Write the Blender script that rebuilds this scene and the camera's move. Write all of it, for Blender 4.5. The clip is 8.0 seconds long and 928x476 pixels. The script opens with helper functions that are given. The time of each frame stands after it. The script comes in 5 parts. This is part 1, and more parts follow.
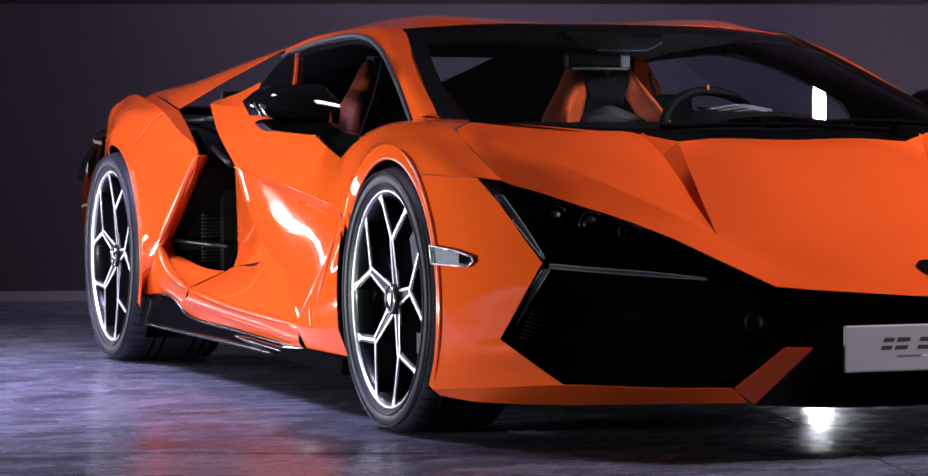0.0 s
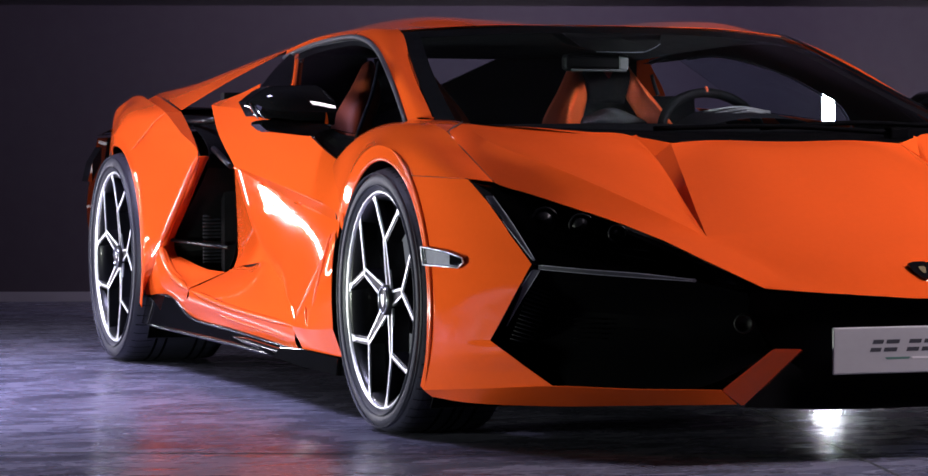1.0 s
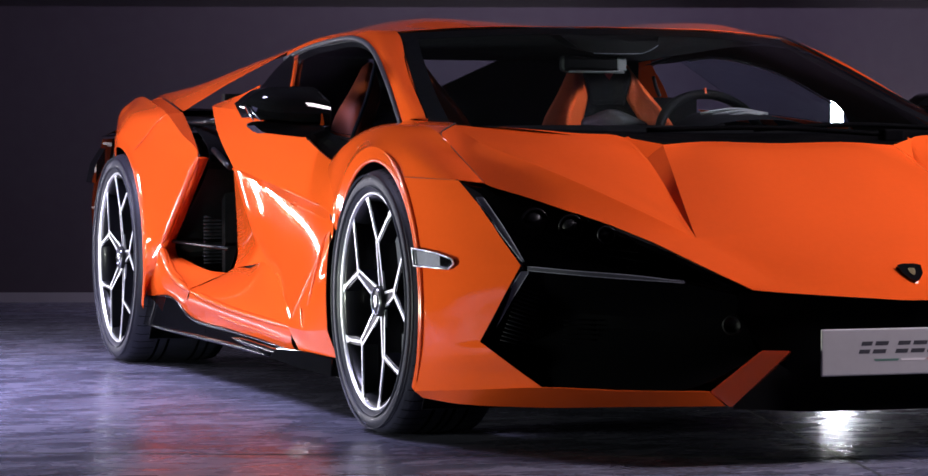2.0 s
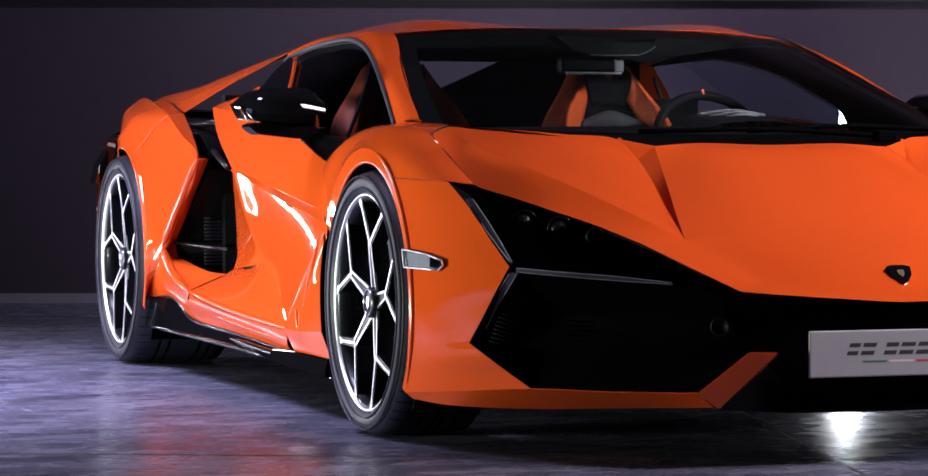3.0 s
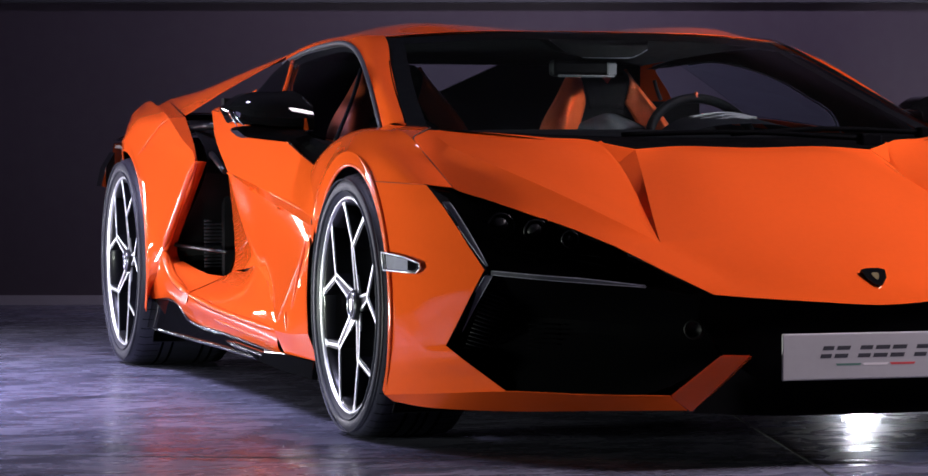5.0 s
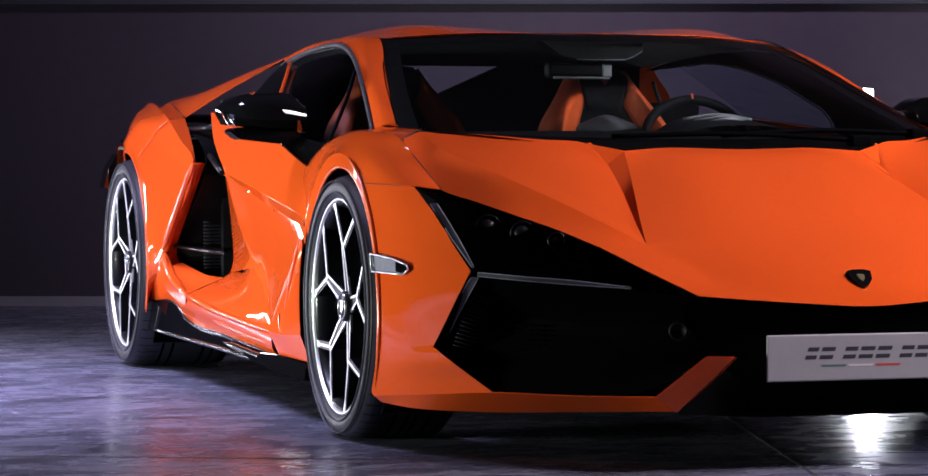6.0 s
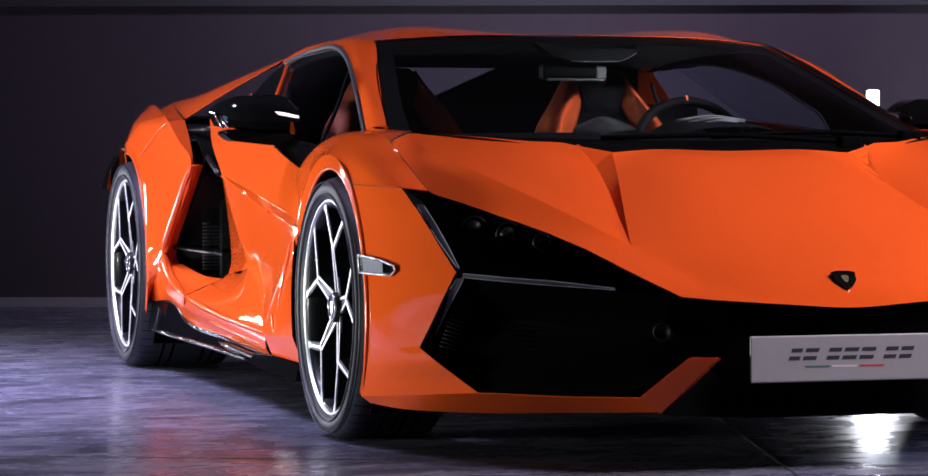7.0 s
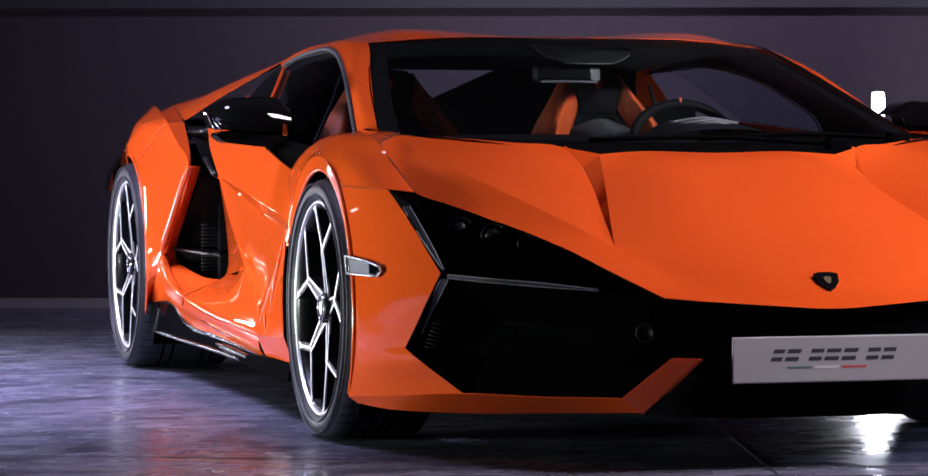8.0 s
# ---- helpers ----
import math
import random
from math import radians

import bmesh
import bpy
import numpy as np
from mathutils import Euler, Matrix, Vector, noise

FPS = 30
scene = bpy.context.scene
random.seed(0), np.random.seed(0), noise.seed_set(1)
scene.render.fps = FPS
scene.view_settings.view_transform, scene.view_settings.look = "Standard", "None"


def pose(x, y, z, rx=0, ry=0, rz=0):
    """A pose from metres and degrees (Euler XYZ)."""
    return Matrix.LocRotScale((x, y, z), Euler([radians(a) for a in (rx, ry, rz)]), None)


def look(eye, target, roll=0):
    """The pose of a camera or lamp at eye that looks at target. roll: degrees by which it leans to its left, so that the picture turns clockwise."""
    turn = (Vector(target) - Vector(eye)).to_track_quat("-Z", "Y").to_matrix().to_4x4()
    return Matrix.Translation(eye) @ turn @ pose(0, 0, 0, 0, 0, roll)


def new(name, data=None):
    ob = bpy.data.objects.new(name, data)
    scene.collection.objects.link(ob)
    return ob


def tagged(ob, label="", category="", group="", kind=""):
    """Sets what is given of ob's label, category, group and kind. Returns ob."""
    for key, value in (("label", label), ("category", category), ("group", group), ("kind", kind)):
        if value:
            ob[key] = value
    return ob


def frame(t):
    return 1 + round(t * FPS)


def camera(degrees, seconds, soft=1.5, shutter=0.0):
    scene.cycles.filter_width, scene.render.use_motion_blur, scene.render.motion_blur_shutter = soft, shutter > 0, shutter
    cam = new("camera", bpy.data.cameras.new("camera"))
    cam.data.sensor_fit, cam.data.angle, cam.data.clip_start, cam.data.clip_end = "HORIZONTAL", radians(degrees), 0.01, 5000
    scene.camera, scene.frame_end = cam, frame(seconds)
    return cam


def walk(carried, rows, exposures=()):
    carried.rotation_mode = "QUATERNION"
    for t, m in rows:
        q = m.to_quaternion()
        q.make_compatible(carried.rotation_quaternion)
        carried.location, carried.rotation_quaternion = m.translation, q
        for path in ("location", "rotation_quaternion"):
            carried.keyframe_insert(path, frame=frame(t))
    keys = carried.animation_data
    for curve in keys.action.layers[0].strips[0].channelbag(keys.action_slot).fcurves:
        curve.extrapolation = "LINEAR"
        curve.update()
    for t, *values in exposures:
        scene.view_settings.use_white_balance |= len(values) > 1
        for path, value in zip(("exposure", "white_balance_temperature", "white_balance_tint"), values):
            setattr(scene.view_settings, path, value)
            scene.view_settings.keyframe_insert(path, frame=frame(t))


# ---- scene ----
cam = camera(18.9, 8.0)
# seconds, x, y, z, yaw, pitch, lean
PATH = [
    (0.0, -3.3908, -6.8221, 0.7197, -20.998, -1.704, -0.135),
    (0.5, -3.3491, -6.8411, 0.7181, -20.704, -1.679, -0.073),
    (1.0, -3.3071, -6.8598, 0.7171, -20.412, -1.658, -0.028),
    (1.5, -3.2648, -6.8782, 0.7167, -20.120, -1.642, 0.003),
    (2.0, -3.2222, -6.8966, 0.7169, -19.829, -1.629, 0.021),
    (2.5, -3.1793, -6.9151, 0.7174, -19.539, -1.619, 0.030),
    (3.0, -3.1362, -6.9340, 0.7183, -19.249, -1.611, 0.030),
    (3.5, -3.0929, -6.9534, 0.7195, -18.959, -1.604, 0.023),
    (4.0, -3.0492, -6.9737, 0.7208, -18.669, -1.598, 0.012),
    (4.5, -3.0054, -6.9948, 0.7221, -18.380, -1.593, -0.001),
    (5.0, -2.9613, -7.0172, 0.7234, -18.090, -1.587, -0.015),
    (5.5, -2.9169, -7.0409, 0.7246, -17.800, -1.579, -0.028),
    (6.0, -2.8724, -7.0662, 0.7256, -17.509, -1.570, -0.038),
    (6.5, -2.8276, -7.0933, 0.7262, -17.217, -1.559, -0.042),
    (7.0, -2.7826, -7.1223, 0.7265, -16.925, -1.545, -0.040),
    (7.5, -2.7374, -7.1535, 0.7263, -16.631, -1.527, -0.028),
    (8.0, -2.6920, -7.1871, 0.7255, -16.337, -1.504, -0.006),
]
walk(cam, [(t, pose(x, y, z, 90 + pitch, -lean, yaw)) for t, x, y, z, yaw, pitch, lean in PATH])

# ---- light: dark studio with unseen added softboxes, one upright tube lamp in view ----
world = bpy.data.worlds.new("studio")
scene.world = world
world.use_nodes = True
world.node_tree.nodes["Background"].inputs[0].default_value = (0.25, 0.26, 0.52, 1)
world.node_tree.nodes["Background"].inputs[1].default_value = 0.045


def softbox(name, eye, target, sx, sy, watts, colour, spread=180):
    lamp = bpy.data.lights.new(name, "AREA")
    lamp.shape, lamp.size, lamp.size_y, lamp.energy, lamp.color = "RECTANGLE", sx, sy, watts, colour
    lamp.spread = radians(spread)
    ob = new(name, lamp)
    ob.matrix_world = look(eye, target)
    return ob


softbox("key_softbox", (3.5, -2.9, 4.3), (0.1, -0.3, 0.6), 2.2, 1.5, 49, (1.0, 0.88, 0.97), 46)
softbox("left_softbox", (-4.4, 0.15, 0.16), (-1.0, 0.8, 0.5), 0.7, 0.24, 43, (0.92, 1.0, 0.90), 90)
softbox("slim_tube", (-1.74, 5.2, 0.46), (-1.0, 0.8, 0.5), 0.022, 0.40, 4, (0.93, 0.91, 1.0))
# narrow unseen fill, added to brighten the seats through the windscreen
softbox("cabin_fill", (-1.2, -9.5, 2.3), (0.40, 1.6, 0.98), 0.3, 0.3, 1.2, (1.0, 0.95, 0.97), 5)
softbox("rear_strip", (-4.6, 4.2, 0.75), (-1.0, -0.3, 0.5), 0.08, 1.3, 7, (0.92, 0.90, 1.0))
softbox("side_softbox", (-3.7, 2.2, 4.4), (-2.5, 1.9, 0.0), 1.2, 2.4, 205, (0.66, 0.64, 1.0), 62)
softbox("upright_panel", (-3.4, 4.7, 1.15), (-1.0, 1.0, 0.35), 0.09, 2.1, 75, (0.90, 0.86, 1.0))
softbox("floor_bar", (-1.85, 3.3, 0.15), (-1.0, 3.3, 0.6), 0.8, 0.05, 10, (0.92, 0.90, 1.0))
# unseen bluish fill, added to lift the floor before the nose
softbox("floor_fill", (4.5, -0.9, 1.4), (-0.2, -1.2, 0.0), 1.2, 0.6, 13, (0.62, 0.65, 1.0), 46)
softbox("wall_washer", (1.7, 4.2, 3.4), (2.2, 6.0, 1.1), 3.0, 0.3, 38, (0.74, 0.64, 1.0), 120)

# ---- materials ----
def material(name, colour, rough=0.5, metal=0.0, coat=0.0, grain=0.0, scale=40.0, bump=0.0, emit=None, power=0.0, spec=0.5, coat_rough=0.03):
    m = bpy.data.materials.new(name)
    m.use_nodes = True
    nt = m.node_tree
    b = nt.nodes["Principled BSDF"]
    b.inputs["Base Color"].default_value = (*colour, 1)
    b.inputs["Roughness"].default_value = rough
    b.inputs["Metallic"].default_value = metal
    b.inputs["Coat Weight"].default_value = coat
    b.inputs["Coat Roughness"].default_value = coat_rough
    b.inputs["Specular IOR Level"].default_value = spec
    if emit:
        b.inputs["Emission Color"].default_value = (*emit, 1)
        b.inputs["Emission Strength"].default_value = power
    if grain or bump:
        co = nt.nodes.new("ShaderNodeTexCoord")
        fine = nt.nodes.new("ShaderNodeTexNoise")
        fine.inputs["Scale"].default_value, fine.inputs["Detail"].default_value = scale, 6
        nt.links.new(co.outputs["Object"], fine.inputs["Vector"])
        broad = nt.nodes.new("ShaderNodeTexNoise")
        broad.inputs["Scale"].default_value, broad.inputs["Detail"].default_value = scale * 0.07, 4
        nt.links.new(co.outputs["Object"], broad.inputs["Vector"])
        both = nt.nodes.new("ShaderNodeMath")
        both.operation = "ADD"
        nt.links.new(fine.outputs["Fac"], both.inputs[0])
        nt.links.new(broad.outputs["Fac"], both.inputs[1])
        if grain:
            ramp = nt.nodes.new("ShaderNodeMapRange")
            ramp.inputs["From Min"].default_value, ramp.inputs["From Max"].default_value = 0.7, 1.3
            ramp.inputs["To Min"].default_value, ramp.inputs["To Max"].default_value = 1 - grain, 1 + grain
            nt.links.new(both.outputs[0], ramp.inputs["Value"])
            mul = nt.nodes.new("ShaderNodeVectorMath")
            mul.operation = "SCALE"
            mul.inputs[0].default_value = colour
            nt.links.new(ramp.outputs[0], mul.inputs["Scale"])
            nt.links.new(mul.outputs[0], b.inputs["Base Color"])
            rr = nt.nodes.new("ShaderNodeMapRange")
            rr.inputs["From Min"].default_value, rr.inputs["From Max"].default_value = 0.7, 1.3
            rr.inputs["To Min"].default_value, rr.inputs["To Max"].default_value = rough * 0.85, min(1, rough * 1.15)
            nt.links.new(both.outputs[0], rr.inputs["Value"])
            nt.links.new(rr.outputs[0], b.inputs["Roughness"])
        if bump:
            bp = nt.nodes.new("ShaderNodeBump")
            bp.inputs["Strength"].default_value, bp.inputs["Distance"].default_value = bump, 0.002
            nt.links.new(fine.outputs["Fac"], bp.inputs["Height"])
            nt.links.new(bp.outputs[0], b.inputs["Normal"])
    return m


def thin_glass(name, tint, ior=1.4):
    """A thin pane: it lets light straight through, tinted, with a Fresnel reflection."""
    m = bpy.data.materials.new(name)
    m.use_nodes = True
    nt = m.node_tree
    nt.nodes.clear()
    out = nt.nodes.new("ShaderNodeOutputMaterial")
    clear = nt.nodes.new("ShaderNodeBsdfTransparent")
    clear.inputs[0].default_value = (*tint, 1)
    shine = nt.nodes.new("ShaderNodeBsdfGlossy")
    shine.inputs["Roughness"].default_value = 0.02
    fres = nt.nodes.new("ShaderNodeFresnel")
    fres.inputs["IOR"].default_value = ior
    mix = nt.nodes.new("ShaderNodeMixShader")
    nt.links.new(fres.outputs[0], mix.inputs[0])
    nt.links.new(clear.outputs[0], mix.inputs[1])
    nt.links.new(shine.outputs[0], mix.inputs[2])
    nt.links.new(mix.outputs[0], out.inputs[0])
    return m


def concrete_floor():
    m = material("polished_concrete", (0.20, 0.195, 0.21), 0.3)
    nt = m.node_tree
    b = nt.nodes["Principled BSDF"]
    b.inputs["Specular IOR Level"].default_value = 0.042
    co = nt.nodes.new("ShaderNodeTexCoord")
    mp = nt.nodes.new("ShaderNodeMapping")
    mp.inputs["Rotation"].default_value = (0, 0, 0.35)
    mp.inputs["Scale"].default_value = (1.0, 1.8, 1.0)
    nt.links.new(co.outputs["Object"], mp.inputs[0])
    tex = []
    for sc, det, dist in ((0.8, 10, 0.6), (4.5, 12, 1.0), (38, 6, 0.3)):
        n = nt.nodes.new("ShaderNodeTexNoise")
        n.inputs["Scale"].default_value, n.inputs["Detail"].default_value, n.inputs["Distortion"].default_value = sc, det, dist
        nt.links.new(mp.outputs[0], n.inputs["Vector"])
        tex.append(n)
    r1 = nt.nodes.new("ShaderNodeValToRGB")
    r1.color_ramp.elements[0].position, r1.color_ramp.elements[0].color = 0.32, (0.068, 0.068, 0.097, 1)
    r1.color_ramp.elements[1].position, r1.color_ramp.elements[1].color = 0.68, (0.186, 0.183, 0.248, 1)
    mixf = nt.nodes.new("ShaderNodeMix")
    mixf.data_type = "FLOAT"
    mixf.inputs[0].default_value = 0.55
    nt.links.new(tex[0].outputs["Fac"], mixf.inputs[2])
    nt.links.new(tex[1].outputs["Fac"], mixf.inputs[3])
    nt.links.new(mixf.outputs[0], r1.inputs[0])
    fine = nt.nodes.new("ShaderNodeMapRange")
    fine.inputs["From Min"].default_value, fine.inputs["From Max"].default_value = 0.3, 0.7
    fine.inputs["To Min"].default_value, fine.inputs["To Max"].default_value = 0.72, 1.28
    nt.links.new(tex[2].outputs["Fac"], fine.inputs["Value"])
    speck = nt.nodes.new("ShaderNodeTexVoronoi")
    speck.inputs["Scale"].default_value = 2.6
    nt.links.new(mp.outputs[0], speck.inputs["Vector"])
    spot = nt.nodes.new("ShaderNodeMapRange")
    spot.inputs["From Min"].default_value, spot.inputs["From Max"].default_value = 0.012, 0.03
    spot.inputs["To Min"].default_value, spot.inputs["To Max"].default_value = 0.35, 1.0
    nt.links.new(speck.outputs["Distance"], spot.inputs["Value"])
    both = nt.nodes.new("ShaderNodeMath")
    both.operation = "MULTIPLY"
    nt.links.new(fine.outputs[0], both.inputs[0])
    nt.links.new(spot.outputs[0], both.inputs[1])
    # old spills and scuffs
    spill = nt.nodes.new("ShaderNodeTexNoise")
    spill.inputs["Scale"].default_value, spill.inputs["Detail"].default_value = 1.7, 14
    spill.inputs["Roughness"].default_value, spill.inputs["Distortion"].default_value = 0.62, 1.6
    nt.links.new(mp.outputs[0], spill.inputs["Vector"])
    dirt = nt.nodes.new("ShaderNodeMapRange")
    dirt.inputs["From Min"].default_value, dirt.inputs["From Max"].default_value = 0.36, 0.52
    dirt.inputs["To Min"].default_value, dirt.inputs["To Max"].default_value = 0.58, 1.06
    nt.links.new(spill.outputs["Fac"], dirt.inputs["Value"])
    worn = nt.nodes.new("ShaderNodeMath")
    worn.operation = "MULTIPLY"
    nt.links.new(both.outputs[0], worn.inputs[0])
    nt.links.new(dirt.outputs[0], worn.inputs[1])
    shade = nt.nodes.new("ShaderNodeVectorMath")
    shade.operation = "SCALE"
    nt.links.new(r1.outputs[0], shade.inputs[0])
    nt.links.new(worn.outputs[0], shade.inputs["Scale"])
    nt.links.new(shade.outputs[0], b.inputs["Base Color"])
    r2 = nt.nodes.new("ShaderNodeMapRange")
    r2.inputs["From Min"].default_value, r2.inputs["From Max"].default_value = 0.35, 0.65
    r2.inputs["To Min"].default_value, r2.inputs["To Max"].default_value = 0.17, 0.33
    nt.links.new(tex[1].outputs["Fac"], r2.inputs["Value"])
    nt.links.new(r2.outputs[0], b.inputs["Roughness"])
    bp = nt.nodes.new("ShaderNodeBump")
    bp.inputs["Strength"].default_value, bp.inputs["Distance"].default_value = 0.12, 0.002
    nt.links.new(tex[1].outputs["Fac"], bp.inputs["Height"])
    nt.links.new(bp.outputs[0], b.inputs["Normal"])
    return m


ORANGE = material("orange_paint", (0.76, 0.092, 0.013), 0.5, 0.0, 1.0, grain=0.02, scale=900, spec=0.0)
# rougher coat widens the highlight lines on the added beads
EDGE_ORANGE = material("orange_paint_on_beads", (0.76, 0.092, 0.013), 0.5, 0.0, 1.0, grain=0.02, scale=900, spec=0.0, coat_rough=0.17)
for paint in (ORANGE, EDGE_ORANGE):
    paint.node_tree.nodes["Principled BSDF"].inputs["Coat IOR"].default_value = 1.65
EDGE_BLACK = material("gloss_black_on_beads", (0.004, 0.004, 0.005), 0.3, 0.0, 1.0, grain=0.1, scale=60, spec=0.0, coat_rough=0.17)
GLOSS_BLACK = material("gloss_black", (0.004, 0.004, 0.005), 0.3, 0.0, 1.0, grain=0.1, scale=60, spec=0.0)
DEEP_BLACK = material("soot_black_mesh", (0.0006, 0.0006, 0.0011), 0.8, grain=0.2, scale=200, spec=0.03)
SEAM = material("seam_shadow", (0.035, 0.010, 0.006), 0.7)
DASH = material("dark_suede", (0.009, 0.009, 0.012), 0.8, grain=0.2, scale=300, bump=0.3, spec=0.1)
SATIN = material("satin_black", (0.006, 0.006, 0.008), 0.35, grain=0.1, scale=80, spec=0.25)
MATT_BLACK = material("matt_black_plastic", (0.003, 0.003, 0.0035), 0.5, grain=0.2, scale=300, bump=0.2, spec=0.15)
DARK_GREY = material("grey_trim", (0.05, 0.05, 0.065), 0.35, grain=0.1, scale=200)
VENT = material("vent_grey", (0.022, 0.022, 0.030), 0.4, grain=0.1, scale=200)
RUBBER = material("tyre_rubber", (0.020, 0.020, 0.033), 0.5, grain=0.25, scale=120, bump=0.4, spec=0.3)
BRIGHT = material("machined_alloy", (0.93, 0.93, 0.96), 0.40, 1.0, grain=0.05, scale=400)
RIM_BLACK = material("rim_black", (0.004, 0.004, 0.006), 0.35, 0.0, 0.12, grain=0.1, scale=80, spec=0.2)
STEEL = material("brake_disc_ceramic", (0.13, 0.13, 0.16), 0.5, 0.3, grain=0.15, scale=160)
CHROME = material("silver_trim", (0.45, 0.45, 0.50), 0.2, 1.0, grain=0.05, scale=100)
LAMP_GREY = material("light_guide_grey", (0.05, 0.05, 0.07), 0.35, 0.0, 0.3, grain=0.06, scale=150)
MIRROR_RIM = material("mirror_rim_grey", (0.17, 0.17, 0.18), 0.4, grain=0.05, scale=120)
GUIDE_EDGE = material("light_guide_edge", (0.30, 0.30, 0.36), 0.35, 0.2, grain=0.06, scale=150)
MARKER = material("marker_lens_grey", (0.42, 0.42, 0.50), 0.2, 0.5, 1.0, grain=0.1, scale=90)
LEATHER = material("black_leather", (0.006, 0.006, 0.007), 0.6, grain=0.25, scale=250, bump=0.5, spec=0.06)
ORANGE_LEATHER = material("orange_leather", (0.75, 0.115, 0.03), 0.55, grain=0.1, scale=250, bump=0.4)
GREY_CLOTH = material("grey_headlining", (0.06, 0.06, 0.07), 0.85, grain=0.2, scale=400, bump=0.3)
PLATE = material("plate_white", (0.36, 0.35, 0.37), 0.45, grain=0.03, scale=60)
INK = material("plate_ink", (0.03, 0.03, 0.04), 0.5)
GREEN_INK = material("green_ink", (0.07, 0.16, 0.13), 0.5)
WHITE_INK = material("white_ink", (0.66, 0.62, 0.64), 0.5)
RED_INK = material("red_ink", (0.55, 0.05, 0.06), 0.5)
GOLD = material("badge_gold", (0.10, 0.08, 0.045), 0.6, 1.0, grain=0.1, scale=200)
SMOKED = thin_glass("smoked_lens", (0.10, 0.10, 0.115), 1.15)
WINDSCREEN = thin_glass("windscreen_glass", (0.80, 0.90, 0.96), 1.25)
TINTED_GLASS = thin_glass("tinted_side_glass", (0.52, 0.59, 0.69), 1.5)
SIDE_GLASS = thin_glass("side_glass", (0.84, 0.95, 0.97), 1.25)
WALL = material("grey_wall_paint", (0.058, 0.043, 0.056), 0.8, grain=0.05, scale=14, bump=0.08)
SKIRTING = material("skirting_paint", (0.30, 0.27, 0.30), 0.5, grain=0.04, scale=20)
CEILING = material("dark_ceiling", (0.05, 0.05, 0.055), 0.8, grain=0.1, scale=10)
FLOOR = concrete_floor()
JOINT = material("joint_filler", (0.015, 0.015, 0.017), 0.8, grain=0.2, scale=80)
TUBE = material("lit_tube", (1, 1, 1), 0.4, emit=(0.86, 0.88, 1.0), power=190.0)

# ---- building helpers ----
def spl(pts, n, gap=0.0, edge=0.0):
    """n points of a smooth curve through pts. gap: metres left off at each end; edge: a thin extra step inside each end."""
    p = np.array(pts, float)
    if len(p) == 2:
        p = np.array([p[0], (p[0] + p[1]) / 2, p[1]])
    q = np.vstack([2 * p[0] - p[1], p, 2 * p[-1] - p[-2]])
    k = np.r_[0, np.cumsum(np.maximum(np.linalg.norm(np.diff(q, axis=0), axis=1), 1e-6) ** 0.5)]
    length = max(np.linalg.norm(np.diff(p, axis=0), axis=1).sum(), 1e-6)
    g, e = gap / length, (gap + edge) / length
    us = np.linspace(g, 1 - g, n) if not edge else np.r_[g, np.linspace(e, 1 - e, max(n - 2, 2)), 1 - g]
    ts = k[1] + us * (k[-2] - k[1])
    out = []
    for t in ts:
        i = int(np.clip(np.searchsorted(k, t) - 1, 1, len(q) - 3))
        t0, t1, t2, t3 = k[i - 1:i + 3]
        a1 = (t1 - t) / (t1 - t0) * q[i - 1] + (t - t0) / (t1 - t0) * q[i]
        a2 = (t2 - t) / (t2 - t1) * q[i] + (t - t1) / (t2 - t1) * q[i + 1]
        a3 = (t3 - t) / (t3 - t2) * q[i + 1] + (t - t2) / (t3 - t2) * q[i + 2]
        b1 = (t2 - t) / (t2 - t0) * a1 + (t - t0) / (t2 - t0) * a2
        b2 = (t3 - t) / (t3 - t1) * a2 + (t - t1) / (t3 - t1) * a3
        out.append((t2 - t) / (t2 - t1) * b1 + (t - t1) / (t2 - t1) * b2)
    return np.array(out)


def loft(curves, nu, nv, gap, edge):
    rows = [spl(c, nu, gap, edge) for c in curves]
    return np.array([spl([r[i] for r in rows], nv, gap, edge) for i in range(nu)])


def part(name, bm, mat, parent, label=""):
    me = bpy.data.meshes.new(name)
    bm.to_mesh(me)
    bm.free()
    me.materials.append(mat)
    ob = new(name, me)
    ob.parent = parent
    return tagged(ob, label=label) if label else ob


def thing(name, label, category, at=(0, 0, 0), group="", kind=""):
    ob = new(name)
    ob.location = at
    ob.empty_display_size = 0.1
    return tagged(ob, label, category, group, kind)


def add_skin(bm, g, thick, centre):
    """A grid of points as a smooth outer skin with a rolled rim. It faces away from centre."""
    nu, nv = g.shape[:2]
    du, dv = np.gradient(g, axis=0), np.gradient(g, axis=1)
    nor = np.cross(du, dv)
    nor /= np.maximum(np.linalg.norm(nor, axis=2, keepdims=True), 1e-9)
    mid = g[nu // 2, nv // 2]
    flip = np.dot(nor[nu // 2, nv // 2], mid - np.array(centre)) < 0
    if flip:
        nor = -nor
    vs = [[bm.verts.new(g[i, j]) for j in range(nv)] for i in range(nu)]

    def face(a, b, c, d, turn):
        try:
            f = bm.faces.new((a, d, c, b) if turn else (a, b, c, d))
            f.smooth = True
        except ValueError:
            pass

    for i in range(nu - 1):
        for j in range(nv - 1):
            face(vs[i][j], vs[i + 1][j], vs[i + 1][j + 1], vs[i][j + 1], flip)
    if thick:
        rim(bm, thick)


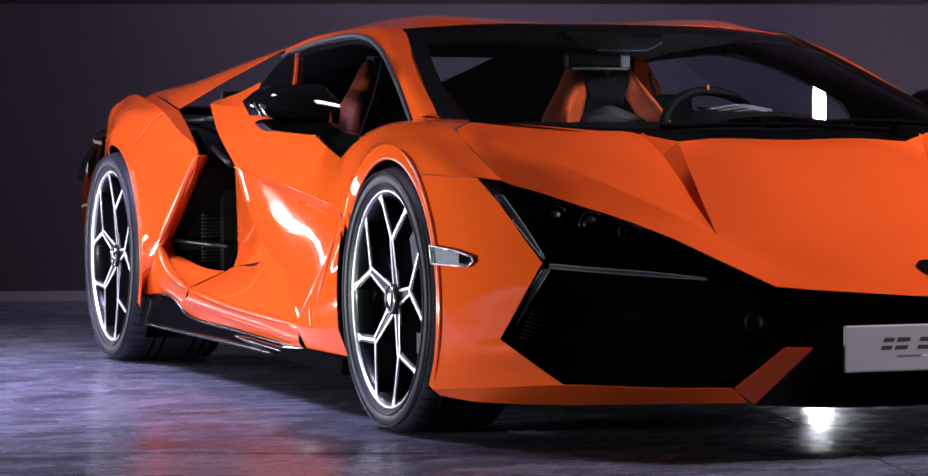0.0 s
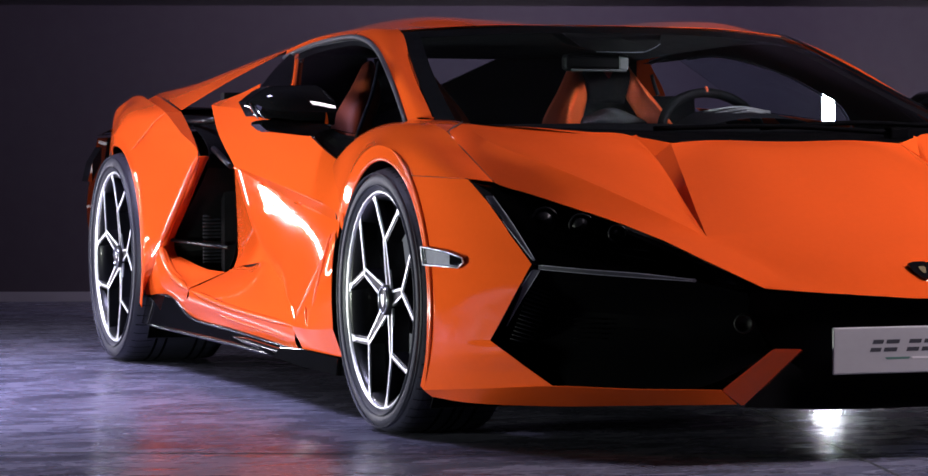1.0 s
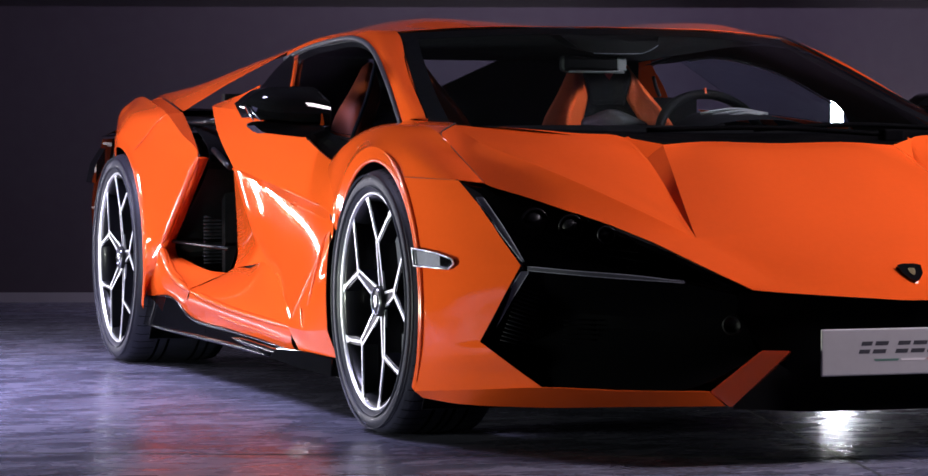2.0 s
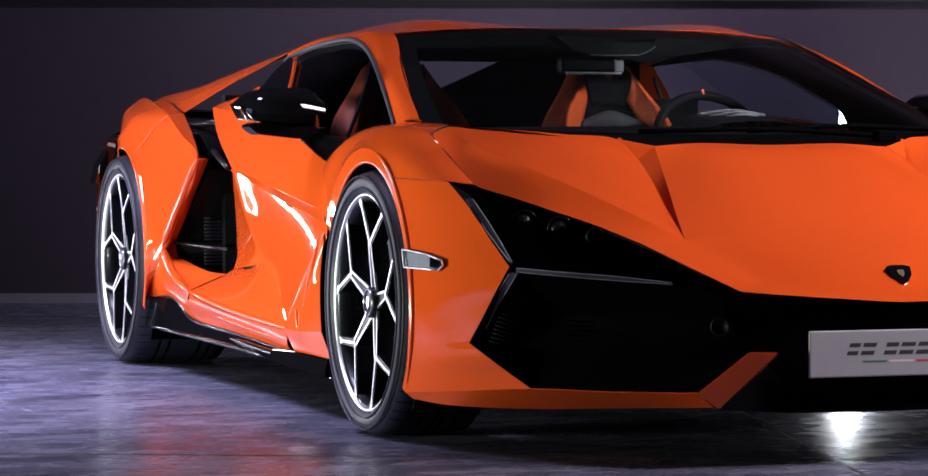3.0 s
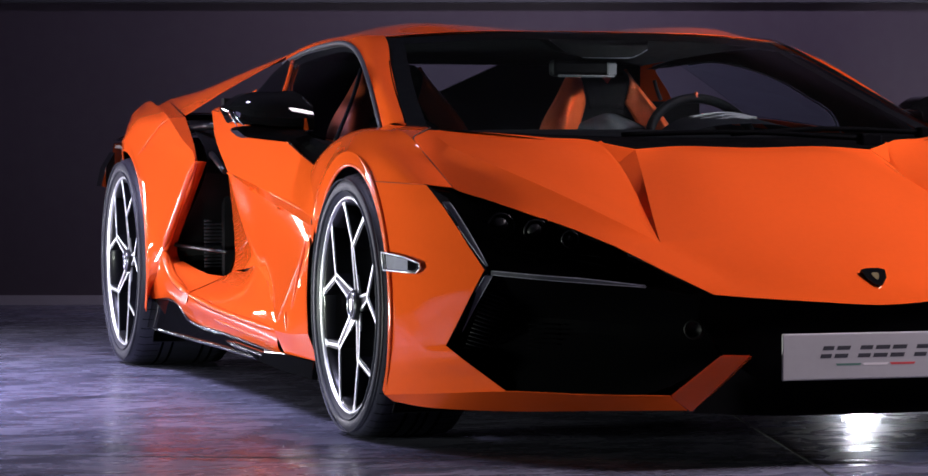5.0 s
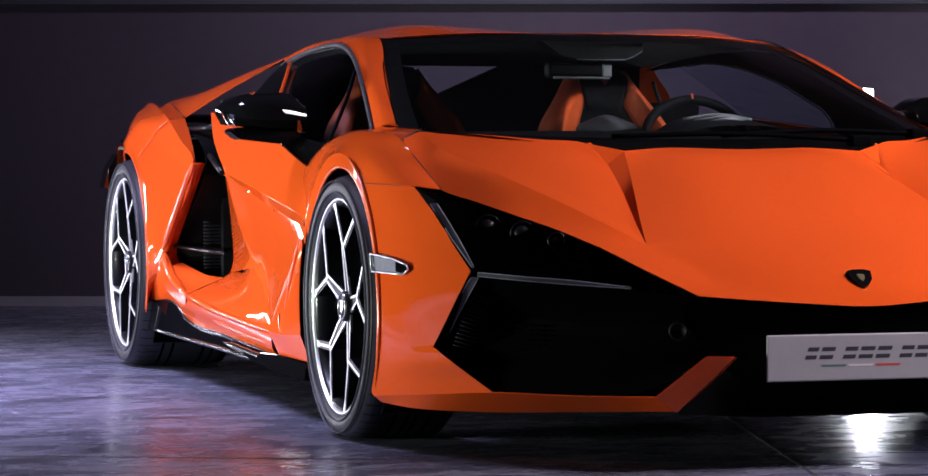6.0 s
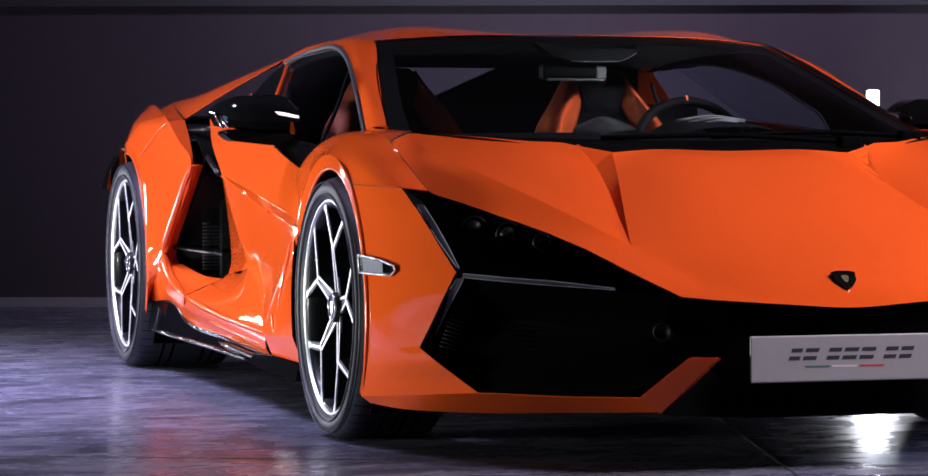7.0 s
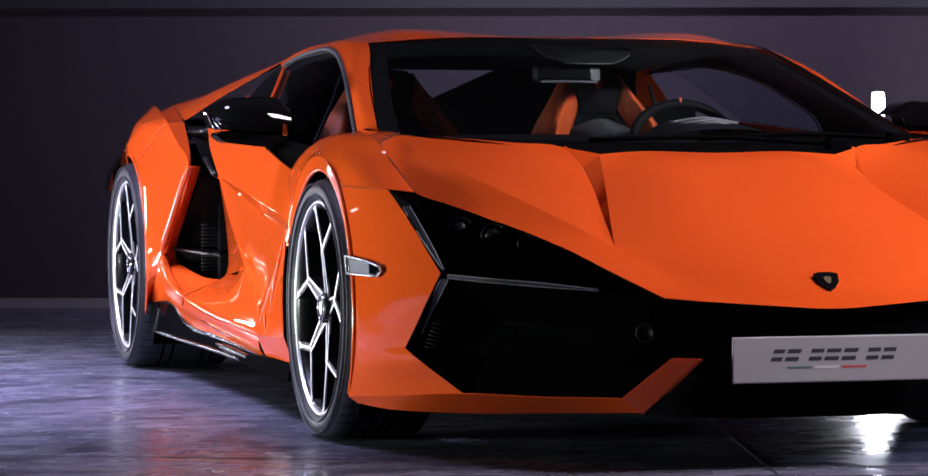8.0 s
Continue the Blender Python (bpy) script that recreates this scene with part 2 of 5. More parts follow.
def rim(bm, thick):
    """A chamfered rim, turned inwards, along every open edge."""
    bmesh.ops.remove_doubles(bm, verts=bm.verts, dist=0.0003)
    bm.normal_update()
    for d in (min(0.0015, thick * 0.3), thick):
        nor = {v: v.normal.copy() for v in bm.verts}
        made = bmesh.ops.extrude_edge_only(bm, edges=[e for e in bm.edges if e.is_boundary])["geom"]
        for v in made:
            if isinstance(v, bmesh.types.BMVert):
                near = [e.other_vert(v) for e in v.link_edges if e.other_vert(v) in nor]
                if near:
                    v.co -= nor[near[0]] * d
        bm.normal_update()


def skin(name, strips, mat, parent, side=-1, nu=30, nv=9, thick=0.008, gap=0.0015, edge=0.003, centre=(0, 1.2, 0.55), label="", sharp=20):
    """A body panel: each strip is a smooth surface through its curves. The numbers are for the car's right (x < 0); side=1 mirrors them."""
    bm = bmesh.new()
    for curves in strips:
        g = loft(curves, nu, nv, gap if len(strips) == 1 else 0, edge if len(strips) == 1 else 0)
        if side == 1:
            g = g * np.array([-1, 1, 1])
        add_skin(bm, g, 0, centre)
    rim(bm, thick)
    ob = part(name, bm, mat, parent, label)
    ob.data.set_sharp_from_angle(angle=radians(sharp))
    return ob


def tube(bm, pts, r, n=8, segs=24, taper=0.0):
    """A round bar along a smooth curve. taper: the share of its length over which each end thins out."""
    p = spl(pts, segs)
    t = np.gradient(p, axis=0)
    t /= np.linalg.norm(t, axis=1, keepdims=True)
    ref = np.array([0.1, 0.2, 1.0])
    rings = []
    for i, (q, d) in enumerate(zip(p, t)):
        k = r * min(1.0, 0.1 + min(i, segs - 1 - i) / max(taper * segs, 0.01)) if taper else r
        u = np.cross(d, ref)
        u /= np.linalg.norm(u)
        w = np.cross(d, u)
        rings.append([bm.verts.new(q + k * (math.cos(a) * u + math.sin(a) * w)) for a in np.linspace(0, 2 * math.pi, n, endpoint=False)])
    for a, b in zip(rings[:-1], rings[1:]):
        for i in range(n):
            bm.faces.new((a[i], a[(i + 1) % n], b[(i + 1) % n], b[i])).smooth = True
    bm.faces.new(rings[0][::-1])
    bm.faces.new(rings[-1])


def box(bm, lo, hi, bevel=0.0, m=None):
    made = bmesh.ops.create_cube(bm, size=1.0)["verts"]
    s = [h - l for l, h in zip(lo, hi)]
    for v in made:
        v.co = Vector([l + (c + 0.5) * k for l, c, k in zip(lo, v.co, s)])
    if bevel:
        es = list({e for v in made for e in v.link_edges})
        made = bmesh.ops.bevel(bm, geom=es, offset=bevel, segments=2, affect="EDGES", profile=0.5)["verts"]
    if m is not None:
        bmesh.ops.transform(bm, matrix=m, verts=made)
    return made


def prism(bm, poly, depth):
    """A flat plate: the polygon and its copy shifted by depth."""
    a = [bm.verts.new(p) for p in poly]
    b = [bm.verts.new(Vector(p) + Vector(depth)) for p in poly]
    bm.faces.new(a)
    bm.faces.new(b[::-1])
    for i in range(len(a)):
        j = (i + 1) % len(a)
        bm.faces.new((a[j], a[i], b[i], b[j]))
    bmesh.ops.recalc_face_normals(bm, faces=bm.faces)


def lathe(bm, profile, n=64, smooth=True):
    """A ring round the x axis from (x, r) pairs."""
    rings = [[bm.verts.new((x, r * math.cos(a), r * math.sin(a))) for a in np.linspace(0, 2 * math.pi, n, endpoint=False)] for x, r in profile]
    for a, b in zip(rings[:-1], rings[1:]):
        for i in range(n):
            bm.faces.new((a[i], a[(i + 1) % n], b[(i + 1) % n], b[i])).smooth = smooth
    bmesh.ops.recalc_face_normals(bm, faces=bm.faces)


def arc(cy, cz, r, x, a0, a1, n=9):
    """Points of a wheel arch: angle 0 looks to the car's front, 90 up."""
    return [(x, cy - r * math.cos(radians(a)), cz + r * math.sin(radians(a))) for a in np.linspace(a0, a1, n)]


# ---- the studio ----
def slab(name, lo, hi, mat, label, category):
    bm = bmesh.new()
    box(bm, lo, hi)
    ob = part(name, bm, mat, None)
    return tagged(ob, label, category, kind="structure")


def studio():
    slab("floor", (-14, -14, -0.2), (16, 16, 0), FLOOR, "polished grey concrete floor with cloudy stains", "floor")
    turn = pose(0, 0, 0, 0, 0, -18)
    for name, lo, hi, mat, label, cat in (
            ("wall_back", (-12, 6.42, 0), (14, 6.6, 4.6), WALL, "smooth dark grey studio wall", "wall"),
            ("baseboard", (-12, 6.395, 0), (14, 6.417, 0.048), SKIRTING, "pale grey skirting strip along the wall", "baseboard"),
            ("trim", (-12, 6.38, 1.515), (14, 6.417, 2.3), CEILING, "dark band along the upper wall", "trim"),
            ("wall_left", (-12.2, -13, 0), (-12, 6.6, 4.6), CEILING, "plain dark grey studio wall", "wall"),
            ("wall_right", (14, -13, 0), (14.2, 6.6, 4.6), CEILING, "plain dark grey studio wall", "wall"),
            ("wall_front", (-12.2, -13.2, 0), (14.2, -13, 4.6), CEILING, "dark studio wall behind the viewer", "wall"),
            ("ceiling", (-12.2, -13.2, 4.6), (14.2, 6.6, 4.8), CEILING, "dark studio ceiling", "ceiling")):
        ob = slab(name, lo, hi, mat, label, cat)
        ob.matrix_world = turn
    # saw-cut joints in the floor
    for name, a, b in (("floor_joint", (-0.923, -4.0), (2.30, 8.0)), ("floor_joint", (-9.0, 2.816), (6.0, -3.507))):
        bm = bmesh.new()
        d = Vector((b[0] - a[0], b[1] - a[1], 0))
        s = Vector((-d.y, d.x, 0)).normalized() * 0.0036
        p, q = Vector((*a, 0)), Vector((*b, 0))
        prism(bm, [p - s, q - s, q + s, p + s], (0, 0, 0.0012))
        ob = part(name, bm, JOINT, None)
        tagged(ob, "thin dark saw-cut joint in the concrete floor", "floor joint", kind="structure")
    # upright tube lamp behind the car
    lamp = thing("tube_lamp", "bright white upright tube lamp standing on the floor", "lamp", (2.76, 4.62, 0))
    bm = bmesh.new()
    box(bm, (-0.026, -0.02, 0.30), (0.026, 0.02, 1.06), 0.012)
    part("tube", bm, TUBE, lamp, "glowing white light tube")
    # hidden plate, added behind the tube to shade the wall
    bm = bmesh.new()
    box(bm, (-0.028, 0.022, 0.29), (0.034, 0.036, 1.065), 0.003)
    part("back_shield", bm, MATT_BLACK, lamp, "unseen black plate added to keep the tube's light off the wall")
    bm = bmesh.new()
    box(bm, (-0.035, -0.03, 0.26), (0.035, 0.03, 0.30), 0.006)
    box(bm, (-0.012, -0.012, 0.02), (0.012, 0.012, 0.27), 0.003)
    part("stand", bm, MATT_BLACK, lamp)
    bm = bmesh.new()
    box(bm, (-0.13, -0.13, 0), (0.13, 0.13, 0.02), 0.004)
    part("base_plate", bm, MATT_BLACK, lamp)


studio()

# ---- the car: origin under the middle of the front axle, nose towards -y, x < 0 is its right ----
FW, RW = (0.0, 0.346), (2.779, 0.368)          # wheel centres (y, z)
car = thing("sports_car", "low orange wedge-shaped sports car with black trim parked on concrete", "car")

# shared edge curves of the right side
HOOD_EDGE = [(-0.875, -0.205, 0.782), (-0.863, -0.33, 0.7205), (-0.848, -0.455, 0.658), (-0.79, -0.56, 0.628), (-0.73, -0.66, 0.599), (-0.66, -0.77, 0.566), (-0.58, -0.88, 0.522), (-0.50, -0.985, 0.468), (-0.41, -1.07, 0.414)]
PILLAR_IN = [(-0.79, 0.14, 0.819), (-0.735, 0.39, 0.905), (-0.68, 0.64, 1.0), (-0.625, 0.89, 1.091)]
HEADER = [(-0.625, 0.89, 1.091), (-0.3, 0.79, 1.106), (0, 0.76, 1.108)]
ROOF_SIDE = [(-0.625, 0.89, 1.091), (-0.63, 1.2, 1.107), (-0.635, 1.6, 1.10), (-0.632, 1.95, 1.078)]
WIN_TOP = [(-0.806, 0.30, 0.815), (-0.77, 0.52, 0.93), (-0.73, 0.78, 1.035), (-0.697, 1.05, 1.081), (-0.675, 1.4, 1.086), (-0.66, 1.75, 1.07), (-0.655, 1.95, 1.05)]
LAMP_UP = [(-0.925, -0.485, 0.664), (-0.908, -0.594, 0.60), (-0.885, -0.667, 0.532), (-0.866, -0.755, 0.465)]
LAMP_LOW = [(-0.866, -0.755, 0.465), (-0.883, -0.708, 0.403), (-0.897, -0.657, 0.341), (-0.915, -0.61, 0.277)]
MOUTH = [(-0.915, -0.61, 0.277), (-0.887, -0.673, 0.244), (-0.844, -0.70, 0.208), (-0.804, -0.74, 0.173)]
DRL_H = [(-0.845, -0.752, 0.457), (-0.75, -0.84, 0.447), (-0.65, -0.90, 0.438), (-0.545, -0.955, 0.428)]
CREASE = [(-0.997, 1.785, 0.722), (-1.005, 2.0, 0.57), (-1.007, 2.24, 0.42), (-1.0, 2.13, 0.34), (-0.985, 1.95, 0.287), (-0.98, 1.5, 0.255), (-0.985, 0.77, 0.235)]


def mirror_y(curve):
    """The other half of a curve that ends on the centre line, joined to it."""
    return list(curve) + [(-x, y, z) for x, y, z in curve[-2::-1]]


def gap_line(curve, parent, s, r=0.0008):
    """The dark seam between two panels."""
    bm = bmesh.new()
    tube(bm, np.array(curve) * np.array([-s, 1, 1]), r, 6, 30)
    return part("panel_gap", bm, SEAM, parent)


def edge_bead(curve, parent, s, r=0.004, mat=None):
    """A rounded bead along a panel's edge, added to catch a highlight line."""
    bm = bmesh.new()
    tube(bm, (np.array(curve) + np.array((0.6 * r, 0, 0))) * np.array([-s, 1, 1]), r, 14, 48, 0.15)
    return part("edge_bead", bm, mat or EDGE_ORANGE, parent)


def hood():
    fold = [(-0.800, -0.105, 0.8035), (-0.7966, -0.3275, 0.7515), (-0.7219, -0.5296, 0.6952), (-0.6279, -0.6792, 0.6342), (-0.5264, -0.8019, 0.5694), (-0.459, -0.86, 0.5275), (-0.37, -0.98, 0.464), (-0.33, -1.095, 0.407)]
    flip = lambda c: [(-x, y, z) for x, y, z in c]
    foot = [(-0.382, -0.39, 0.718), (-0.3875, -0.47, 0.679), (-0.4015, -0.575, 0.630), (-0.4324, -0.7225, 0.5762), (-0.459, -0.86, 0.5275)]
    rib = [(-0.331, -0.375, 0.753), (-0.3478, -0.4516, 0.708), (-0.3816, -0.576, 0.6515), (-0.4233, -0.7255, 0.586), (-0.459, -0.86, 0.5275)]
    shelf = [(-0.648, -0.17, 0.7954), (-0.66, -0.36, 0.746), (-0.60, -0.56, 0.678), (-0.525, -0.72, 0.605), (-0.459, -0.86, 0.5275)]
    shelf2 = [(-0.525, -0.27, 0.7824), (-0.50, -0.39, 0.730), (-0.48, -0.565, 0.658), (-0.465, -0.72, 0.588), (-0.459, -0.86, 0.5275)]
    shelf3 = [(-0.415, -0.32, 0.7714), (-0.412, -0.39, 0.724), (-0.425, -0.57, 0.642), (-0.448, -0.72, 0.581), (-0.459, -0.86, 0.5275)]
    c2 = [(-0.20, -0.352, 0.761), (-0.20, -0.42, 0.742), (-0.20, -0.55, 0.690), (-0.22, -0.70, 0.622), (-0.23, -0.86, 0.545), (-0.19, -0.99, 0.482), (-0.17, -1.065, 0.438), (-0.16, -1.113, 0.395)]
    c3 = [(0, -0.352, 0.757), (0, -0.42, 0.738), (0, -0.55, 0.688), (0, -0.71, 0.620), (0, -0.87, 0.545), (0, -1.0, 0.484), (0, -1.072, 0.440), (0, -1.12, 0.386)]
    strips = [[rib, c2[:5], c3[:5], flip(c2[:5]), flip(rib)], [fold[5:], c2[4:], c3[4:], flip(c2[4:]), flip(fold[5:])]]
    for f in (lambda c: c, flip):
        strips += [[f(HOOD_EDGE[:7]), f(fold[:6])], [f(HOOD_EDGE[6:]), f(fold[5:])], [f(fold[:6]), f(shelf), f(shelf2), f(shelf3), f(foot)], [f(foot), f(rib)], [f([(-0.415, -0.32, 0.772), (-0.382, -0.39, 0.719)]), f([(-0.415, -0.32, 0.772), (-0.331, -0.375, 0.7535)])]]
    hd = skin("hood", strips, ORANGE, car, -1, nu=60, nv=24, thick=0.012, centre=(0, -0.3, 0.2), label="orange hood with two knife-shaped folds", sharp=14)
    for s in (-1, 1):
        gap_line([(-0.768, -0.02, 0.811), (-0.786, -0.07, 0.8085), (-0.805, -0.106, 0.8048), (-0.838, -0.153, 0.7958), (-0.868, -0.199, 0.785), (-0.877, -0.225, 0.775)] + HOOD_EDGE[1:3], hd, s, 0.0018)


def front_fender(s):
    arch0, arch1 = arc(*FW, 0.366, -0.985, 54, 152), arc(*FW, 0.402, -0.990, 54, 150)
    ridge = [(-0.921, -0.480, 0.6655), (-0.945, -0.2, 0.75), (-0.935, 0, 0.793), (-0.93, 0.2, 0.793), (-0.94, 0.4, 0.755), (-0.945, 0.54, 0.702)]
    inner = [(-0.851, -0.464, 0.658), (-0.8645, -0.33, 0.721), (-0.879, -0.21, 0.782), (-0.87, 0, 0.812), (-0.82, 0.2, 0.822), (-0.80, 0.32, 0.815)]
    fen = skin("front_fender", [[arch0, arch1], [arch1, ridge, inner]], ORANGE, car, s, nu=36, nv=16, sharp=26)
    gap_line([(-0.990, -0.236, 0.6715), (-0.967, -0.362, 0.6685), (-0.924, -0.482, 0.665)], fen, s)
    gap_line([(-0.947, 0.54, 0.70), (-0.972, 0.44, 0.62), (-0.99, 0.36, 0.55)], fen, s, 0.0016)
    skin("fender_filler", [[[(-0.879, -0.21, 0.782), (-0.87, 0, 0.812), (-0.82, 0.2, 0.822)], [(-0.868, -0.200, 0.7838), (-0.837, -0.152, 0.7945), (-0.803, -0.104, 0.804), (-0.775, -0.03, 0.810), (-0.785, 0.14, 0.818)]]], ORANGE, car, s, nu=16, nv=5)
    fin = skin("fender_fin", [[[(-0.989, 0.335, 0.548), (-0.992, 0.56, 0.385), (-0.989, 0.785, 0.235)], [(-0.993, 0.345, 0.50), (-0.996, 0.47, 0.38), (-0.995, 0.60, 0.235)], arc(*FW, 0.372, -1.002, 152, 195, 4)],
                              [[(-0.989, 0.785, 0.235), (-0.995, 0.60, 0.235), (-1.002, 0.36, 0.25)], [(-0.97, 0.74, 0.172), (-0.97, 0.55, 0.172), (-0.97, 0.37, 0.172)]]], ORANGE, car, s, nu=20, nv=10)
    edge_bead([(-0.989, 0.335, 0.548), (-0.992, 0.56, 0.385), (-0.989, 0.785, 0.235)], fin, s, 0.006)
    edge_bead([(-0.995, 0.405, 0.512), (-0.998, 0.49, 0.40), (-0.996, 0.575, 0.295)], fin, s, 0.005)
    # short upright bead, added for a highlight on the fin
    edge_bead([(-0.9985, 0.628, 0.300), (-0.9975, 0.626, 0.262), (-0.994, 0.622, 0.236)], fin, s, 0.003)
    edge_bead(arc(*FW, 0.404, -0.9945, -27, 75, 14), fen, s, 0.006)
    edge_bead(arc(*FW, 0.367, -0.986, -30, 150, 16), fen, s, 0.005)
    # inner wheel housing
    bm = bmesh.new()
    g = np.array([[(x * -s, y, z) for x, y, z in arc(*FW, 0.40, xx, -40, 220, 30)] for xx in (-0.96, -0.8, -0.55)])
    add_skin(bm, g, 0.004, (s * 0.7, 0, 5.0))
    box(bm, (s * 0.5 - 0.02, -0.42, 0.12), (s * 0.5 + 0.02, 0.45, 0.62))
    part("wheel_housing", bm, MATT_BLACK, car)


def front_bumper(s):
    lip0, lip1 = arc(*FW, 0.366, -0.985, 54, -33), arc(*FW, 0.402, -0.990, 54, -31)
    strips = [[lip0, lip1]]
    for (a0, a1), face in (((54, 16), LAMP_UP), ((16, -12), LAMP_LOW), ((-12, -31), MOUTH)):
        edge = arc(*FW, 0.402, -0.990, a0, a1, 7)
        face = spl(face, 7)
        mid = [tuple((np.array(a) + b) / 2 + np.array((-0.006, -0.003, 0))) for a, b in zip(edge, face)]
        strips.append([edge, mid, face])
    corner = strips[-1][1][-1]
    skin("front_bumper", strips + [
                          [[strips[-1][0][-1], corner, (-0.804, -0.74, 0.173), (-0.65, -0.905, 0.174), (-0.505, -1.035, 0.178)],
                           [(-0.965, -0.335, 0.121), (-0.905, -0.45, 0.113), (-0.744, -0.593, 0.1115), (-0.597, -0.761, 0.1225), (-0.447, -1.000, 0.1400)]]], ORANGE, car, s, nu=44, nv=9, centre=(0, 0.2, 0.4), sharp=30)
    bm = bmesh.new()
    prism(bm, [(x * -s, y, z) for x, y, z in ((-0.511, -1.049, 0.179), (-0.463, -1.062, 0.1415), (-0.3415, -1.125, 0.275), (-0.404, -1.1014, 0.2758))], (-s * 0.026, 0.045, -0.006))
    bmesh.ops.bevel(bm, geom=list(bm.edges), offset=0.003, segments=2, affect="EDGES")
    part("intake_blade", bm, ORANGE, car)


def front_mask():
    """The black centre of the front: band under the hood, duct walls and splitter."""
    under = [(-0.43, -1.04, 0.408), (-0.26, -1.09, 0.393), (0, -1.105, 0.379)]
    low = [(-0.43, -1.02, 0.36), (-0.26, -1.07, 0.345), (0, -1.09, 0.335)]
    base = [(-0.36, -1.03, 0.26), (-0.26, -1.062, 0.20), (0, -1.07, 0.19)]
    foot = [(-0.46, -1.066, 0.14), (-0.26, -1.066, 0.128), (0, -1.072, 0.126)]
    for s in (-1, 1):
        skin("front_grille_panel", [[under, low], [low, base], [base, foot]], DEEP_BLACK, car, s, nu=20, nv=6, gap=0)
        cav = [[(-0.86, -0.735, 0.455)] + DRL_H[1:] + [(-0.43, -1.02, 0.40)],
               [(-0.86, -0.60, 0.33), (-0.75, -0.66, 0.33), (-0.62, -0.78, 0.33), (-0.50, -0.90, 0.335), (-0.40, -0.99, 0.34)],
               [(-0.905, -0.60, 0.27), (-0.82, -0.70, 0.18), (-0.665, -0.86, 0.178), (-0.535, -0.985, 0.182), (-0.37, -1.02, 0.26)]]
        skin("front_duct", [cav], DEEP_BLACK, car, s, nu=30, nv=12, gap=0)
    bm = bmesh.new()
    outline = [(-0.84, -0.30), (-0.79, -0.42), (-0.67, -0.60), (-0.50, -0.79), (-0.38, -0.96), (-0.2, -1.05)]
    outline = outline + [(-x, y) for x, y in outline[::-1]]
    prism(bm, [(x, y, 0.134) for x, y in outline], (0, 0, 0.012))
    part("splitter", bm, MATT_BLACK, car)
    bm = bmesh.new()
    box(bm, (-0.9, 0.3, 0.115), (0.9, 3.5, 0.15))
    box(bm, (-0.55, -0.72, 0.14), (0.55, 0.5, 0.17))
    part("floor_pan", bm, MATT_BLACK, car)


